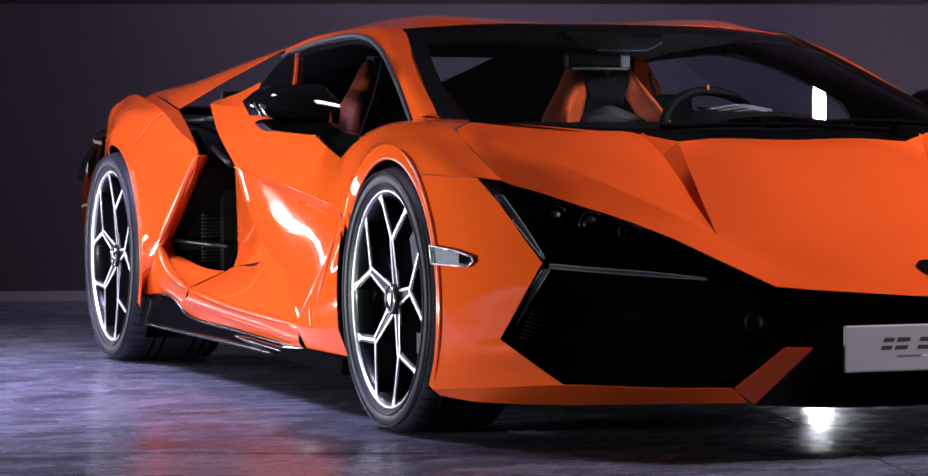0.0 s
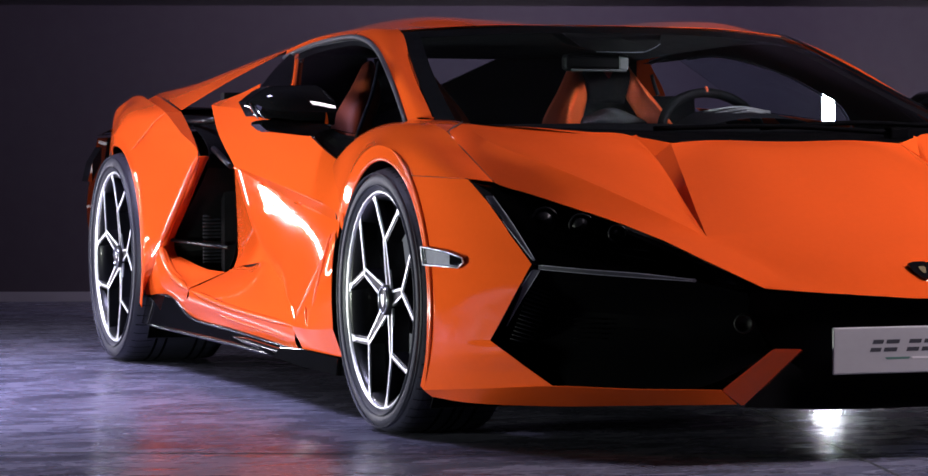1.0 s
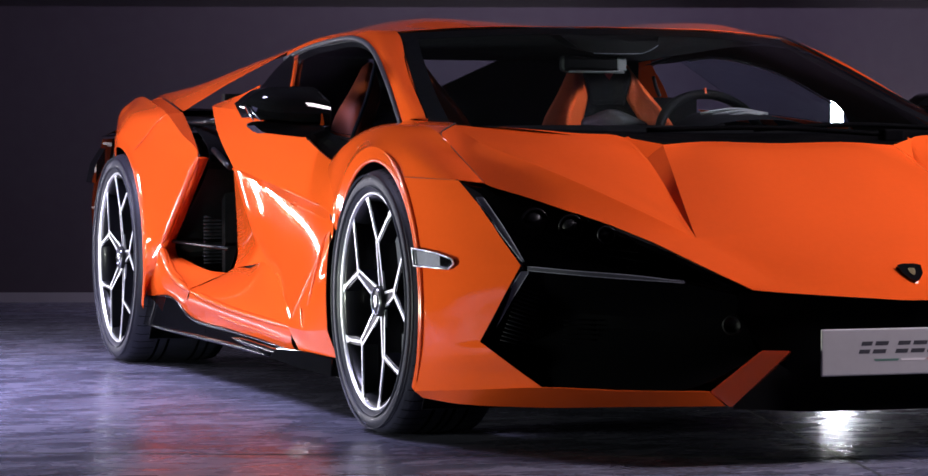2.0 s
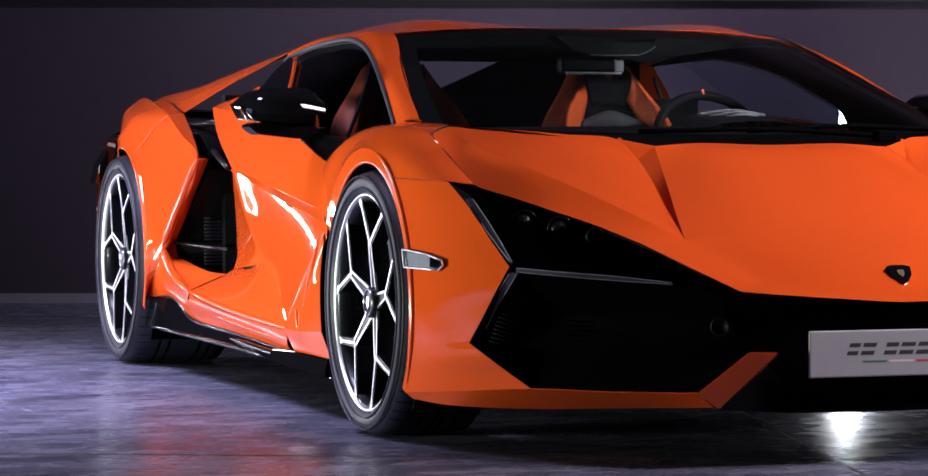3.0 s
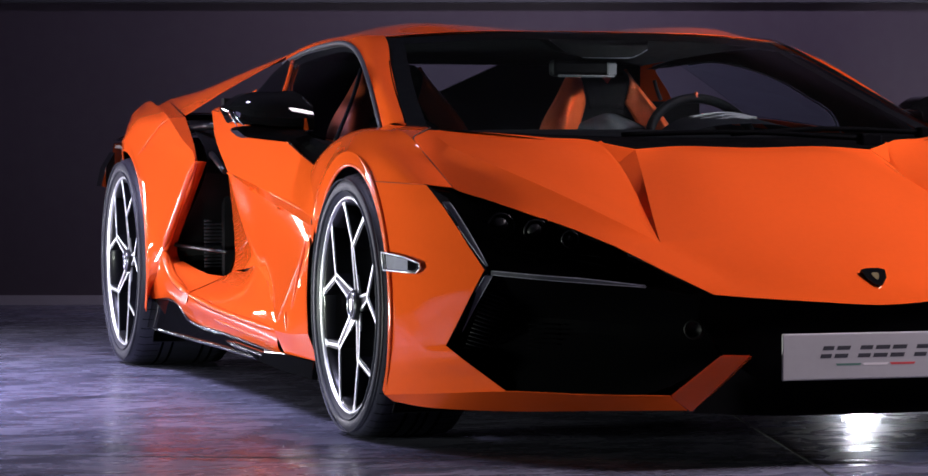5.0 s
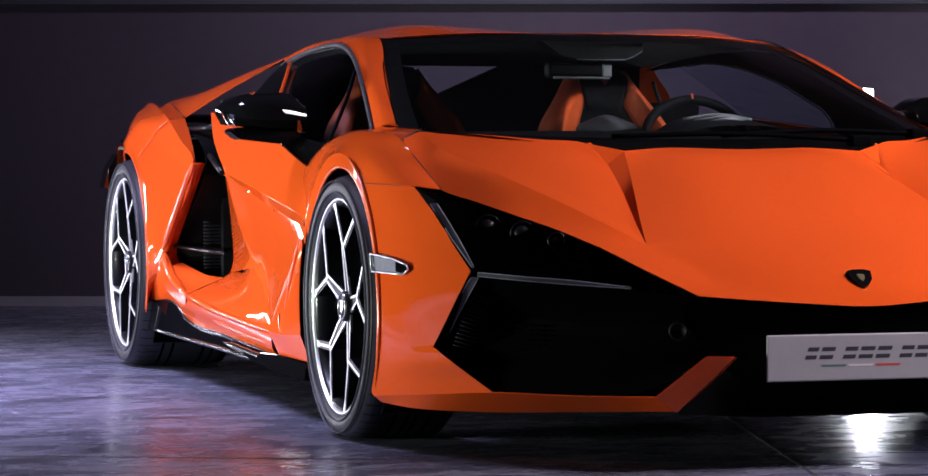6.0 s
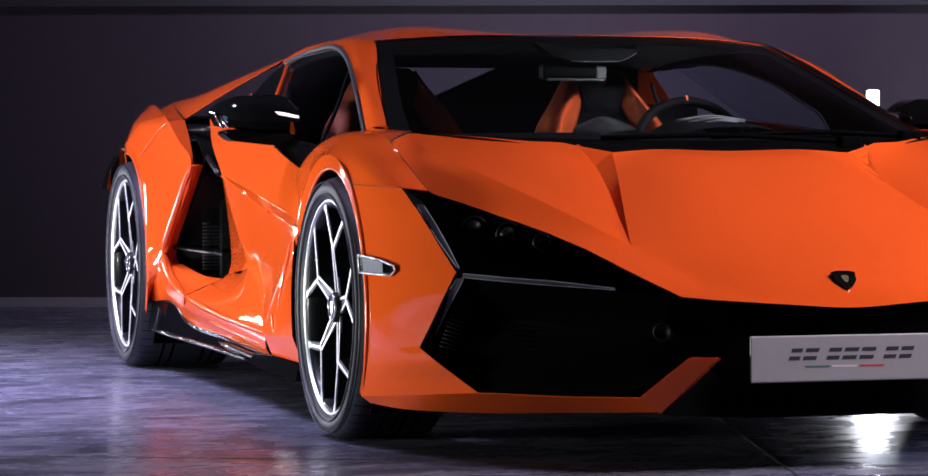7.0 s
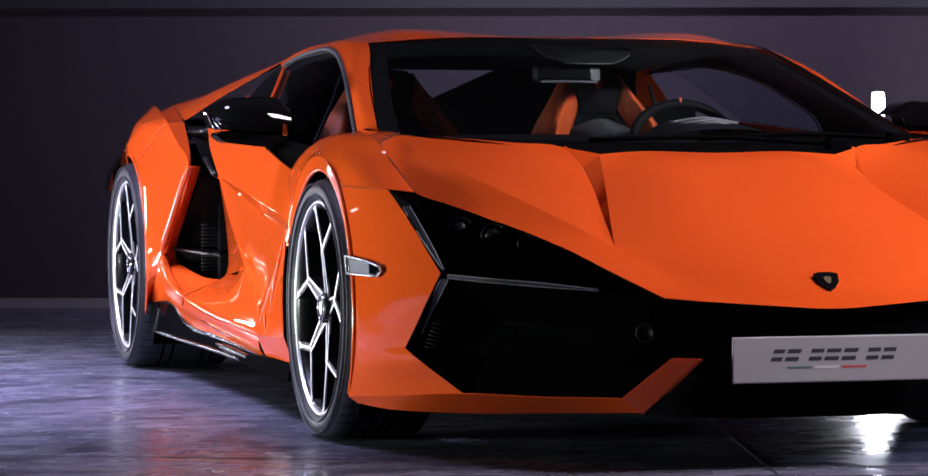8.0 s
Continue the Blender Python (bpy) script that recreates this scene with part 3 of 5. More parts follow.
def headlight(s):
    k = np.array([-s, 1, 1])
    # black housing behind the lens
    back = [[(-0.93, -0.46, 0.655), (-0.85, -0.42, 0.645), (-0.70, -0.60, 0.585), (-0.50, -0.93, 0.46), (-0.44, -1.02, 0.42)],
            [(-0.87, -0.60, 0.56), (-0.80, -0.57, 0.54), (-0.68, -0.68, 0.51), (-0.54, -0.88, 0.445), (-0.44, -1.02, 0.415)],
            [(-0.855, -0.735, 0.462), (-0.75, -0.82, 0.45), (-0.65, -0.88, 0.44), (-0.545, -0.945, 0.43), (-0.44, -1.02, 0.41)]]
    lamp = skin("headlight", [back], DEEP_BLACK, car, s, nu=30, nv=12, gap=0, label="dark headlight, switched off, with Y-shaped light guide")
    lens = [[(-0.92, -0.487, 0.662), (-0.852, -0.46, 0.652), (-0.735, -0.665, 0.592), (-0.585, -0.885, 0.514), (-0.44, -1.045, 0.424)],
            [(-0.885, -0.65, 0.55), (-0.80, -0.66, 0.55), (-0.69, -0.79, 0.515), (-0.565, -0.925, 0.465), (-0.44, -1.045, 0.42)],
            [(-0.855, -0.748, 0.462), (-0.75, -0.838, 0.452), (-0.65, -0.898, 0.443), (-0.545, -0.953, 0.433), (-0.44, -1.03, 0.413)]]
    ob = skin("lens", [lens], SMOKED, lamp, s, nu=30, nv=10, gap=0, thick=0.002, label="smoked clear lens")
    ob.visible_shadow = False
    # three flat arms of the light guide, each with two fine bright edges
    across, rise = np.array((0.0074, -0.0067, 0.0)), np.array((0.0, 0.0, 0.0048))
    for arm, o in (([(-0.893, -0.556, 0.622), (-0.872, -0.644, 0.55), (-0.850, -0.739, 0.472)], across),
                   ([(-0.846, -0.757, 0.456), (-0.75, -0.849, 0.447), (-0.65, -0.910, 0.439), (-0.535, -0.970, 0.428)], rise),
                   ([(-0.850, -0.752, 0.448), (-0.864, -0.664, 0.37), (-0.874, -0.594, 0.295)], across)):
        arm = np.array(arm) + np.array((-0.006, -0.008, 0.002))
        lo, hi = arm - o, arm + o
        lo[-1], hi[-1] = arm[-1] - 0.3 * o, arm[-1] + 0.3 * o
        guide = skin("light_guide", [[lo, hi]], LAMP_GREY, lamp, s, nu=24, nv=4, gap=0, thick=0.006, centre=(0, -0.2, 0.45), label="grey unlit light guide")
        for edge in (lo, hi):
            bm = bmesh.new()
            tube(bm, (edge + np.array((-0.0012, -0.0016, 0))) * k, 0.0010, 6, 24, 0.05)
            part("guide_edge", bm, GUIDE_EDGE, guide)
    # dark surround of the guide along the fender
    for a, b in ((LAMP_UP, [(-0.885, -0.535, 0.632), (-0.868, -0.62, 0.57), (-0.852, -0.68, 0.515), (-0.838, -0.735, 0.465)]), (LAMP_LOW, [(-0.838, -0.735, 0.46), (-0.848, -0.69, 0.40), (-0.855, -0.635, 0.34), (-0.865, -0.59, 0.28)])):
        skin("lamp_surround", [[a, b]], GLOSS_BLACK, lamp, s, nu=16, nv=4, gap=0.001, thick=0.004)
    # projectors
    for (x, y, z), r in (((-0.777, -0.62, 0.564), 0.034), ((-0.715, -0.70, 0.553), 0.031), ((-0.657, -0.78, 0.536), 0.022)):
        bm = bmesh.new()
        lathe(bm, [(0.03, r * 0.7), (0.0, r), (-0.012, r), (-0.012, r * 0.86), (0.002, r * 0.84)], 28)
        ob = part("projector", bm, SATIN, lamp)
        ob.matrix_local = Matrix.Translation(Vector((x * -s, y, z))) @ Euler((0, 0, radians(-s * -70 if s > 0 else 110 - 40))).to_matrix().to_4x4()
        bm = bmesh.new()
        bmesh.ops.create_uvsphere(bm, u_segments=20, v_segments=10, radius=r * 0.84)
        for f in bm.faces:
            f.smooth = True
        gl = part("projector_lens", bm, SATIN, lamp)
        gl.location = (x * -s, y + 0.008, z)
    # dark tray and blade under the projectors
    skin("lamp_tray", [[[(-0.819, -0.585, 0.544), (-0.764, -0.635, 0.523), (-0.668, -0.745, 0.504), (-0.605, -0.85, 0.496)], [(-0.800, -0.56, 0.560), (-0.745, -0.60, 0.540), (-0.650, -0.70, 0.520), (-0.59, -0.80, 0.508)]]], SATIN, lamp, s, nu=20, nv=5, gap=0, thick=0.004)
    bm = bmesh.new()
    tube(bm, np.array([(-0.80, -0.655, 0.515), (-0.73, -0.72, 0.500), (-0.65, -0.79, 0.487), (-0.56, -0.90, 0.466)]) * k, 0.003, 6, 20, 0.2)
    part("lamp_blade", bm, SATIN, lamp)
    # slats deep in the duct
    for i in range(11):
        z = 0.215 + i * 0.0115
        bm = bmesh.new()
        tube(bm, np.array([(-0.735, -0.70, z), (-0.70, -0.725, z), (-0.67, -0.75, z)]) * k, 0.0018, 5, 6)
        part("duct_slat", bm, DEEP_BLACK, lamp)
    # ribbed duct insert
    for i in range(16):
        t = i / 15
        a = np.array((-0.845, -0.70, 0.41)) * (1 - t) + np.array((-0.872, -0.615, 0.262)) * t
        bm = bmesh.new()
        tube(bm, [a * k, (a + np.array((0.05 + 0.03 * t, -0.012, -0.02))) * k], 0.0022, 5, 3)
        part("rib", bm, SATIN, lamp)


hood()
front_mask()
for side in (-1, 1):
    front_fender(side)
    front_bumper(side)
    headlight(side)


# ---- greenhouse ----
def greenhouse():
    bump = lambda x: [(x, 0.842 if x < -0.4 else 0.80, 1.1015 if x < -0.4 else 1.1075), (x, 1.0, 1.132), (x, 1.25, 1.145), (x, 1.6, 1.137), (x, 2.0, 1.10)]
    roof_strips = [[ROOF_SIDE, bump(-0.48), bump(-0.33), [(-0.16, 0.785, 1.108), (-0.16, 1.0, 1.122), (-0.16, 1.25, 1.128), (-0.16, 1.6, 1.115), (-0.16, 2.0, 1.08)],
                    [(0, 0.775, 1.109), (0, 1.0, 1.12), (0, 1.25, 1.124), (0, 1.6, 1.11), (0, 2.0, 1.07)]]]
    for s in (-1, 1):
        skin("roof", roof_strips, ORANGE, car, s, nu=26, nv=22, gap=0, centre=(0, 1.3, 0.5))
        mid = [(-0.802, 0.22, 0.825), (-0.762, 0.45, 0.925), (-0.712, 0.71, 1.027), (-0.668, 0.97, 1.096), (-0.658, 1.3, 1.104), (-0.652, 1.68, 1.094), (-0.648, 1.95, 1.07)]
        skin("roof_rail", [[WIN_TOP, mid, PILLAR_IN + ROOF_SIDE[1:]]], ORANGE, car, s, nu=40, nv=8, gap=0.001, sharp=60)
        # window frame and glass
        band = lambda d: [(x + 0.3 * d * (1 if i else 0.2), y + (0.9 * d if i < 3 else 0), z - d * (0.9 if i > 1 else 0.4)) for i, (x, y, z) in enumerate(WIN_TOP)]
        win = skin("side_window", [[[(x + 0.006, y, z) for x, y, z in WIN_TOP[:-2] + [(-0.668, 1.6, 1.08), (-0.66, 1.78, 1.066)]], [(x + 0.012, y, z) for x, y, z in [(-0.85, 0.30, 0.79), (-0.85, 0.58, 0.87), (-0.82, 0.85, 0.94), (-0.80, 1.1, 0.965), (-0.79, 1.35, 0.97), (-0.78, 1.55, 0.972), (-0.765, 1.72, 0.985)]],
                                    [(-0.87, 0.30, 0.766), (-0.895, 0.6, 0.785), (-0.895, 0.9, 0.812), (-0.89, 1.15, 0.834), (-0.885, 1.35, 0.85), (-0.88, 1.5, 0.862), (-0.875, 1.62, 0.872)]]], TINTED_GLASS if s < 0 else SIDE_GLASS, car, s, nu=30, nv=12, thick=0.003, gap=0.004, centre=(0, 1.2, 0.55) if s < 0 else (3, 1.2, 1.0), label="dark tinted side window")
        win.visible_shadow = False
        bm = bmesh.new()
        tube(bm, np.array([(x - 0.004, y, z - 0.006) for x, y, z in WIN_TOP]) * [-s, 1, 1], 0.0075, 8, 40)
        part("window_frame", bm, DARK_GREY, win, "grey-black window frame")
        low_edge = [(x + 0.025, y + 0.05, z - 0.03) for x, y, z in WIN_TOP] if s < 0 else [(-0.775, 0.70, 0.81), (-0.767, 0.76, 0.872), (-0.76, 0.90, 0.92), (-0.75, 1.08, 0.975), (-0.73, 1.35, 1.03), (-0.71, 1.55, 1.052), (-0.69, 1.9, 1.045)]
        skin("pillar_trim", [[[(x + 0.02, y + 0.01, z - 0.01) for x, y, z in WIN_TOP], low_edge]], LEATHER, win, s, nu=30, nv=6, gap=0, thick=0.004)
        if s > 0:
            # pale tube stands for the highlight on the trim's edge
            bm = bmesh.new()
            tube(bm, [(-x - 0.010, y - 0.004, z - 0.002) for x, y, z in low_edge[:-1] + [(-0.70, 1.72, 1.048)]], 0.0028, 6, 30)
            part("trim_highlight", bm, GUIDE_EDGE, win, "pale line drawn as a highlight along the pillar trim")
            skin("window_corner", [[[(x + 0.012, y, z) for x, y, z in WIN_TOP[:2]] + [(-0.745, 0.70, 1.0)], [(-0.85, 0.30, 0.775), (-0.86, 0.52, 0.785), (-0.79, 0.72, 0.805)]]], MATT_BLACK, win, s, nu=12, nv=5, gap=0, thick=0.004)
        bm = bmesh.new()
        tube(bm, np.array([(-0.745, 0.72, 0.99), (-0.80, 0.62, 0.90), (-0.88, 0.52, 0.775)]) * [-s, 1, 1], 0.006, 6, 10)
        part("window_divider", bm, MATT_BLACK, win)
    top = mirror_y(HEADER)
    base = mirror_y([(-0.79, 0.14, 0.817), (-0.6, -0.02, 0.800), (-0.3, -0.12, 0.785), (0, -0.15, 0.782)])
    mids = mirror_y([(-0.722, 0.50, 0.951), (-0.4, 0.37, 0.958), (0, 0.31, 0.957)])
    ws = skin("windscreen", [[base, mids, top]], WINDSCREEN, car, -1, nu=40, nv=20, thick=0.004, gap=0.003, label="wide raked clear windscreen")
    ws.visible_shadow = False
    # black printed border of the windscreen
    for s in (-1, 1):
        skin("screen_border", [[[(x + 0.004, y + 0.006, z - 0.006) for x, y, z in PILLAR_IN], [(-0.735, 0.10, 0.805), (-0.685, 0.37, 0.898), (-0.632, 0.62, 0.992), (-0.575, 0.86, 1.083)]]], MATT_BLACK, ws, s, nu=16, nv=4, gap=0, thick=0.003)
    inside = PILLAR_IN + ROOF_SIDE[1:2]
    skin("screen_border", [[[tuple(np.array(a) * (1 - f) + np.array(b) * f + np.array((0, 0, 0.005))) for a, b in zip(inside, mid)] for f in (0.4, 0.2, 0.0)]], MATT_BLACK, ws, 1, nu=20, nv=5, gap=0, thick=0.003)
    skin("screen_border", [[[(x, y + 0.004, z - 0.006) for x, y, z in top], [(x * 0.97, y - 0.055, z - 0.026) for x, y, z in top]]], MATT_BLACK, ws, -1, nu=30, nv=4, gap=0, thick=0.003)
    # scuttle between hood and windscreen
    skin("scuttle_panel", [[mirror_y([(-0.82, -0.08, 0.805), (-0.67, -0.19, 0.795), (-0.4, -0.335, 0.762), (0, -0.335, 0.751)]), mirror_y([(-0.78, 0.17, 0.815), (-0.58, 0.05, 0.800), (-0.3, -0.05, 0.790), (0, -0.08, 0.787)])]], DEEP_BLACK, car, -1, nu=40, nv=6, gap=0)
    for a, b in (((0.38, -0.27, 0.782), (-0.30, -0.20, 0.792)), ((0.60, -0.18, 0.800), (0.02, -0.18, 0.795))):
        bm = bmesh.new()
        m = [(a[i] + b[i]) / 2 + (0.012 if i == 2 else 0) for i in range(3)]
        tube(bm, [a, m, b], 0.007, 6, 14)
        box(bm, (a[0] - 0.03, a[1] - 0.02, a[2] - 0.02), (a[0] + 0.03, a[1] + 0.02, a[2] + 0.015), 0.006)
        part("wiper", bm, DEEP_BLACK, car)


greenhouse()


# ---- sides ----
def door(s):
    belt = [(-0.93, 0.50, 0.74), (-0.925, 0.75, 0.795), (-0.912, 1.1, 0.828), (-0.897, 1.5, 0.86), (-0.88, 2.05, 0.89)]
    shoulder = [(-0.990, 0.297, 0.555), (-0.986, 0.461, 0.585), (-0.980, 0.692, 0.610), (-0.972, 0.942, 0.635), (-0.963, 1.209, 0.661), (-0.953, 1.513, 0.690)]
    # upright sections of the hollow lower panel, from the fin to the side intake
    fin = [(-0.986, 0.319, 0.538), (-0.988, 0.446, 0.472), (-0.989, 0.586, 0.369), (-0.987, 0.741, 0.262)]
    mid1 = [(-0.962, 0.860, 0.592), (-0.956, 0.886, 0.519), (-0.954, 0.917, 0.415), (-0.962, 0.921, 0.311)]
    mid2 = [(-0.953, 1.245, 0.645), (-0.944, 1.215, 0.573), (-0.937, 1.160, 0.477), (-0.938, 1.067, 0.357)]
    fold = [(-0.952, 1.513, 0.687), (-0.940, 1.443, 0.579), (-0.930, 1.370, 0.498), (-0.920, 1.274, 0.402)]
    rear = [(-0.953, 1.513, 0.690), (-0.905, 1.660, 0.575), (-0.872, 1.761, 0.460), (-0.863, 1.795, 0.405), (-0.862, 1.845, 0.362)]
    under = [c[0] for c in (fin, mid1, mid2, fold)]
    heel = [c[-1] for c in (fin, mid1, mid2, fold)] + [(-0.895, 1.52, 0.376), (-0.868, 1.756, 0.368), (-0.862, 1.845, 0.362)]
    step = [(-0.986, 0.755, 0.250), (-0.975, 0.95, 0.275), (-0.958, 1.18, 0.300), (-0.935, 1.44, 0.318), (-0.905, 1.72, 0.330), (-0.885, 1.90, 0.338)]
    low = [(-0.986, 0.765, 0.237), (-0.983, 0.96, 0.241), (-0.981, 1.20, 0.247), (-0.980, 1.46, 0.254), (-0.982, 1.725, 0.270), (-0.985, 1.95, 0.287)]
    d = skin("door", [[belt, [tuple((np.array(a) + b) / 2 - np.array((0.012, 0, 0))) for a, b in zip(belt, spl(shoulder, 5))], shoulder], [shoulder, under], [fin, mid1, mid2, fold], [fold, rear], [heel, step, low]], ORANGE, car, s, nu=40, nv=16, sharp=10)
    if s < 0:
        skin("door_shoulder", [[[(-0.881, 2.04, 0.889), (-0.890, 1.75, 0.874), (-0.897, 1.5, 0.860)], [(-0.862, 2.09, 0.896), (-0.838, 1.85, 0.923), (-0.818, 1.68, 0.952)]]], ORANGE, d, s, nu=14, nv=5, gap=0)
    edge_bead(shoulder[1:4], d, s, 0.0045)
    edge_bead([(-0.9765, 0.50, 0.5565), (-0.968, 0.72, 0.578), (-0.9625, 0.850, 0.5905)], d, s, 0.0035)
    edge_bead([(x + 0.001, y, z) for x, y, z in fold], d, s, 0.0016)
    # door mirror
    k = np.array([-s, 1, 1])
    tip = (-1.171, 0.600, 0.872)
    crease = [tip, (-1.119, 0.505, 0.846), (-1.044, 0.485, 0.843), (-0.944, 0.505, 0.841)]
    brow = [tip, (-1.121, 0.515, 0.883), (-1.045, 0.495, 0.884), (-0.944, 0.515, 0.869)]
    crown = [tip, (-1.124, 0.570, 0.910), (-1.050, 0.560, 0.917), (-0.982, 0.560, 0.916), (-0.930, 0.570, 0.880)]
    chin = [(-1.147, 0.620, 0.832), (-1.085, 0.580, 0.819), (-1.020, 0.565, 0.812), (-0.928, 0.570, 0.808)]
    back = lambda c, d: [(x * 0.995 - 0.004, y + d, z) for x, y, z in c]
    mir = skin("door_mirror", [[crease, brow, crown], [crown, back(crown, 0.05), back(crown, 0.10)], [crease, chin], [chin, back(chin, 0.09)],
                               [[tip, (-1.166, 0.596, 0.852), chin[0]], [back([tip], 0.1)[0], back([chin[0]], 0.09)[0]]],
                               [[crease[-1], brow[-1], crown[-1]], back([crease[-1], brow[-1], crown[-1]], 0.08)], [[crease[-1], chin[-1]], back([crease[-1], chin[-1]], 0.08)]],
               GLOSS_BLACK, car, s, nu=18, nv=8, thick=0.004, centre=(-s * -1.04, 0.75, 0.86), label="gloss black door mirror on a slanted stem", sharp=28)
    bm = bmesh.new()
    prism(bm, np.array([(-1.155, 0.55, 0.812), (-1.129, 0.535, 0.788), (-1.019, 0.505, 0.775), (-0.955, 0.52, 0.791), (-0.957, 0.53, 0.810), (-1.127, 0.555, 0.822)]) * k, Vector((0, 0.10, 0)))
    bmesh.ops.bevel(bm, geom=list(bm.edges), offset=0.005, segments=2, affect="EDGES")
    part("mirror_arm", bm, GLOSS_BLACK, mir)
    # chrome strips drawn for the two highlights at the mirror's tip
    for glint_line in ([(-1.170, 0.588, 0.868), (-1.160, 0.570, 0.842), (-1.149, 0.562, 0.818)], [(-1.160, 0.566, 0.860), (-1.147, 0.555, 0.838), (-1.131, 0.545, 0.818)]):
        bm = bmesh.new()
        tube(bm, np.array(glint_line) * k, 0.0036, 8, 10, 0.3)
        part("mirror_glint", bm, CHROME, mir)
    skin("mirror_stem", [[[(-0.935, 0.33, 0.757), (-0.949, 0.41, 0.775), (-0.960, 0.50, 0.797)], [(-0.930, 0.50, 0.701), (-0.980, 0.485, 0.737), (-1.030, 0.47, 0.778)]]], DEEP_BLACK, mir, s, nu=12, nv=6, gap=0, thick=0.012, centre=(-s * -0.9, 0.7, 0.80))
    bm = bmesh.new()
    tube(bm, np.array([(-0.931, 0.497, 0.703), (-0.981, 0.483, 0.738), (-1.027, 0.468, 0.776)]) * k, 0.003, 8, 10)
    part("stem_edge", bm, GLOSS_BLACK, mir)
    return d


def rear_quarter(s):
    tuck = lambda c: [(x + 0.11 * min(1, max(0, (y - RW[0]) / 0.38)) ** 1.5, y, z) for x, y, z in c]     # the tail narrows behind the axle
    lip0, lip1 = tuck(arc(*RW, 0.392, -1.034, -22, 200, 13)), tuck(arc(*RW, 0.43, -1.036, -22, 200, 13))
    outer = [(-1.012, 2.45, 0.25), (-1.01, 2.33, 0.34), (-1.007, 2.24, 0.42), (-1.004, 2.02, 0.57), (-0.997, 1.785, 0.722), (-0.985, 2.05, 0.80), (-0.972, 2.306, 0.87), (-0.94, 2.62, 0.91), (-0.90, 2.98, 0.94), (-0.885, 3.2, 0.925), (-0.88, 3.45, 0.86), (-0.86, 3.55, 0.6), (-0.85, 3.5, 0.3)]
    lift = [0, 0, 0, 0, 0, 0.2, 0.5, 0.8, 1, 1, 0.8, 0.4, 0]
    fen = skin("rear_fender", [[lip0, lip1], [lip1, [tuple((np.array(a) + b) / 2 + np.array((-0.001 - 0.028 * f, 0, 0.035 * f))) for a, b, f in zip(lip1, outer, lift)], outer]], ORANGE, car, s, nu=60, nv=12)
    bm = bmesh.new()
    prism(bm, np.array([(-0.99, 3.17, 0.755), (-1.018, 3.20, 0.70), (-1.03, 3.22, 0.63), (-1.01, 3.24, 0.625), (-0.985, 3.2, 0.70)]) * np.array([-s, 1, 1]), Vector((0, 0.10, 0)))
    part("rear_vane", bm, GLOSS_BLACK, car)
    # return face of the side intake
    inner = [(-0.95, 1.83, 0.72), (-0.955, 2.05, 0.57), (-0.955, 2.26, 0.42), (-0.95, 2.15, 0.36), (-0.93, 2.02, 0.31)]
    edge = CREASE[:5]
    skin("intake_return", [[[(x - 0.0015, y + 0.02, z + 0.004) for x, y, z in edge], [(x + 0.002, y + 0.003, z) for x, y, z in edge], [(x + 0.022, y + 0.002, z) for x, y, z in edge], inner]], ORANGE, car, s, nu=30, nv=16, gap=0, sharp=60)
    skin("intake_floor", [[[(-0.86, 1.95, 0.342), (-0.90, 2.02, 0.348), (-0.952, 2.19, 0.385)], [(-0.93, 1.955, 0.312), (-0.95, 2.03, 0.320), (-0.98, 2.18, 0.375)], [(-0.986, 1.958, 0.289), (-0.993, 2.03, 0.308), (-1.003, 2.17, 0.366)]]], ORANGE, car, s, nu=14, nv=8, gap=0)
    skin("fender_foot", [[[(-1.007, 2.24, 0.42), (-1.0, 2.13, 0.34), (-0.985, 1.95, 0.287)], [(-1.01, 2.33, 0.34), (-0.997, 2.22, 0.29), (-0.972, 2.08, 0.225)], [(-1.012, 2.45, 0.25), (-0.99, 2.3, 0.252), (-0.967, 2.166, 0.256)]]], ORANGE, car, s, nu=16, nv=10, gap=0)
    # rocker
    rk = skin("rocker", [[[(x + 0.02, y, z + 0.006) for x, y, z in CREASE[4:]], [(x + 0.002, y, z - 0.001) for x, y, z in CREASE[4:]], [(x + 0.001, y, z - 0.018) for x, y, z in CREASE[4:]], [(-0.972, 2.10, 0.225), (-0.965, 1.5, 0.20), (-0.972, 0.80, 0.18)], [(-0.961, 2.05, 0.197), (-0.958, 1.5, 0.178), (-0.956, 0.80, 0.160)]]], ORANGE, car, s, nu=30, nv=16, gap=0, sharp=50)
    sk = skin("side_skirt", [[[(-1.012, 2.50, 0.245), (-0.975, 2.17, 0.25), (-0.962, 2.03, 0.197), (-0.958, 1.5, 0.178), (-0.956, 0.85, 0.160), (-0.96, 0.37, 0.165)], [(-1.012, 2.52, 0.15), (-0.995, 2.1, 0.145), (-0.985, 1.8, 0.142), (-0.978, 1.4, 0.14), (-0.972, 0.9, 0.133), (-0.965, 0.36, 0.118)]],
                        [[(-1.012, 2.52, 0.15), (-0.995, 2.1, 0.145), (-0.985, 1.8, 0.142), (-0.978, 1.4, 0.14), (-0.972, 0.9, 0.133), (-0.965, 0.36, 0.118)], [(-0.90, 2.5, 0.13), (-0.90, 2.1, 0.13), (-0.90, 1.8, 0.13), (-0.90, 1.4, 0.125), (-0.9, 0.9, 0.12), (-0.9, 0.36, 0.112)]]], GLOSS_BLACK, car, s, nu=40, nv=6)
    edge_bead([(-1.006, 2.40, 0.252), (-0.980, 2.17, 0.250), (-0.968, 2.03, 0.199), (-0.964, 1.5, 0.180), (-0.962, 0.85, 0.162)], sk, s, 0.006, EDGE_BLACK)
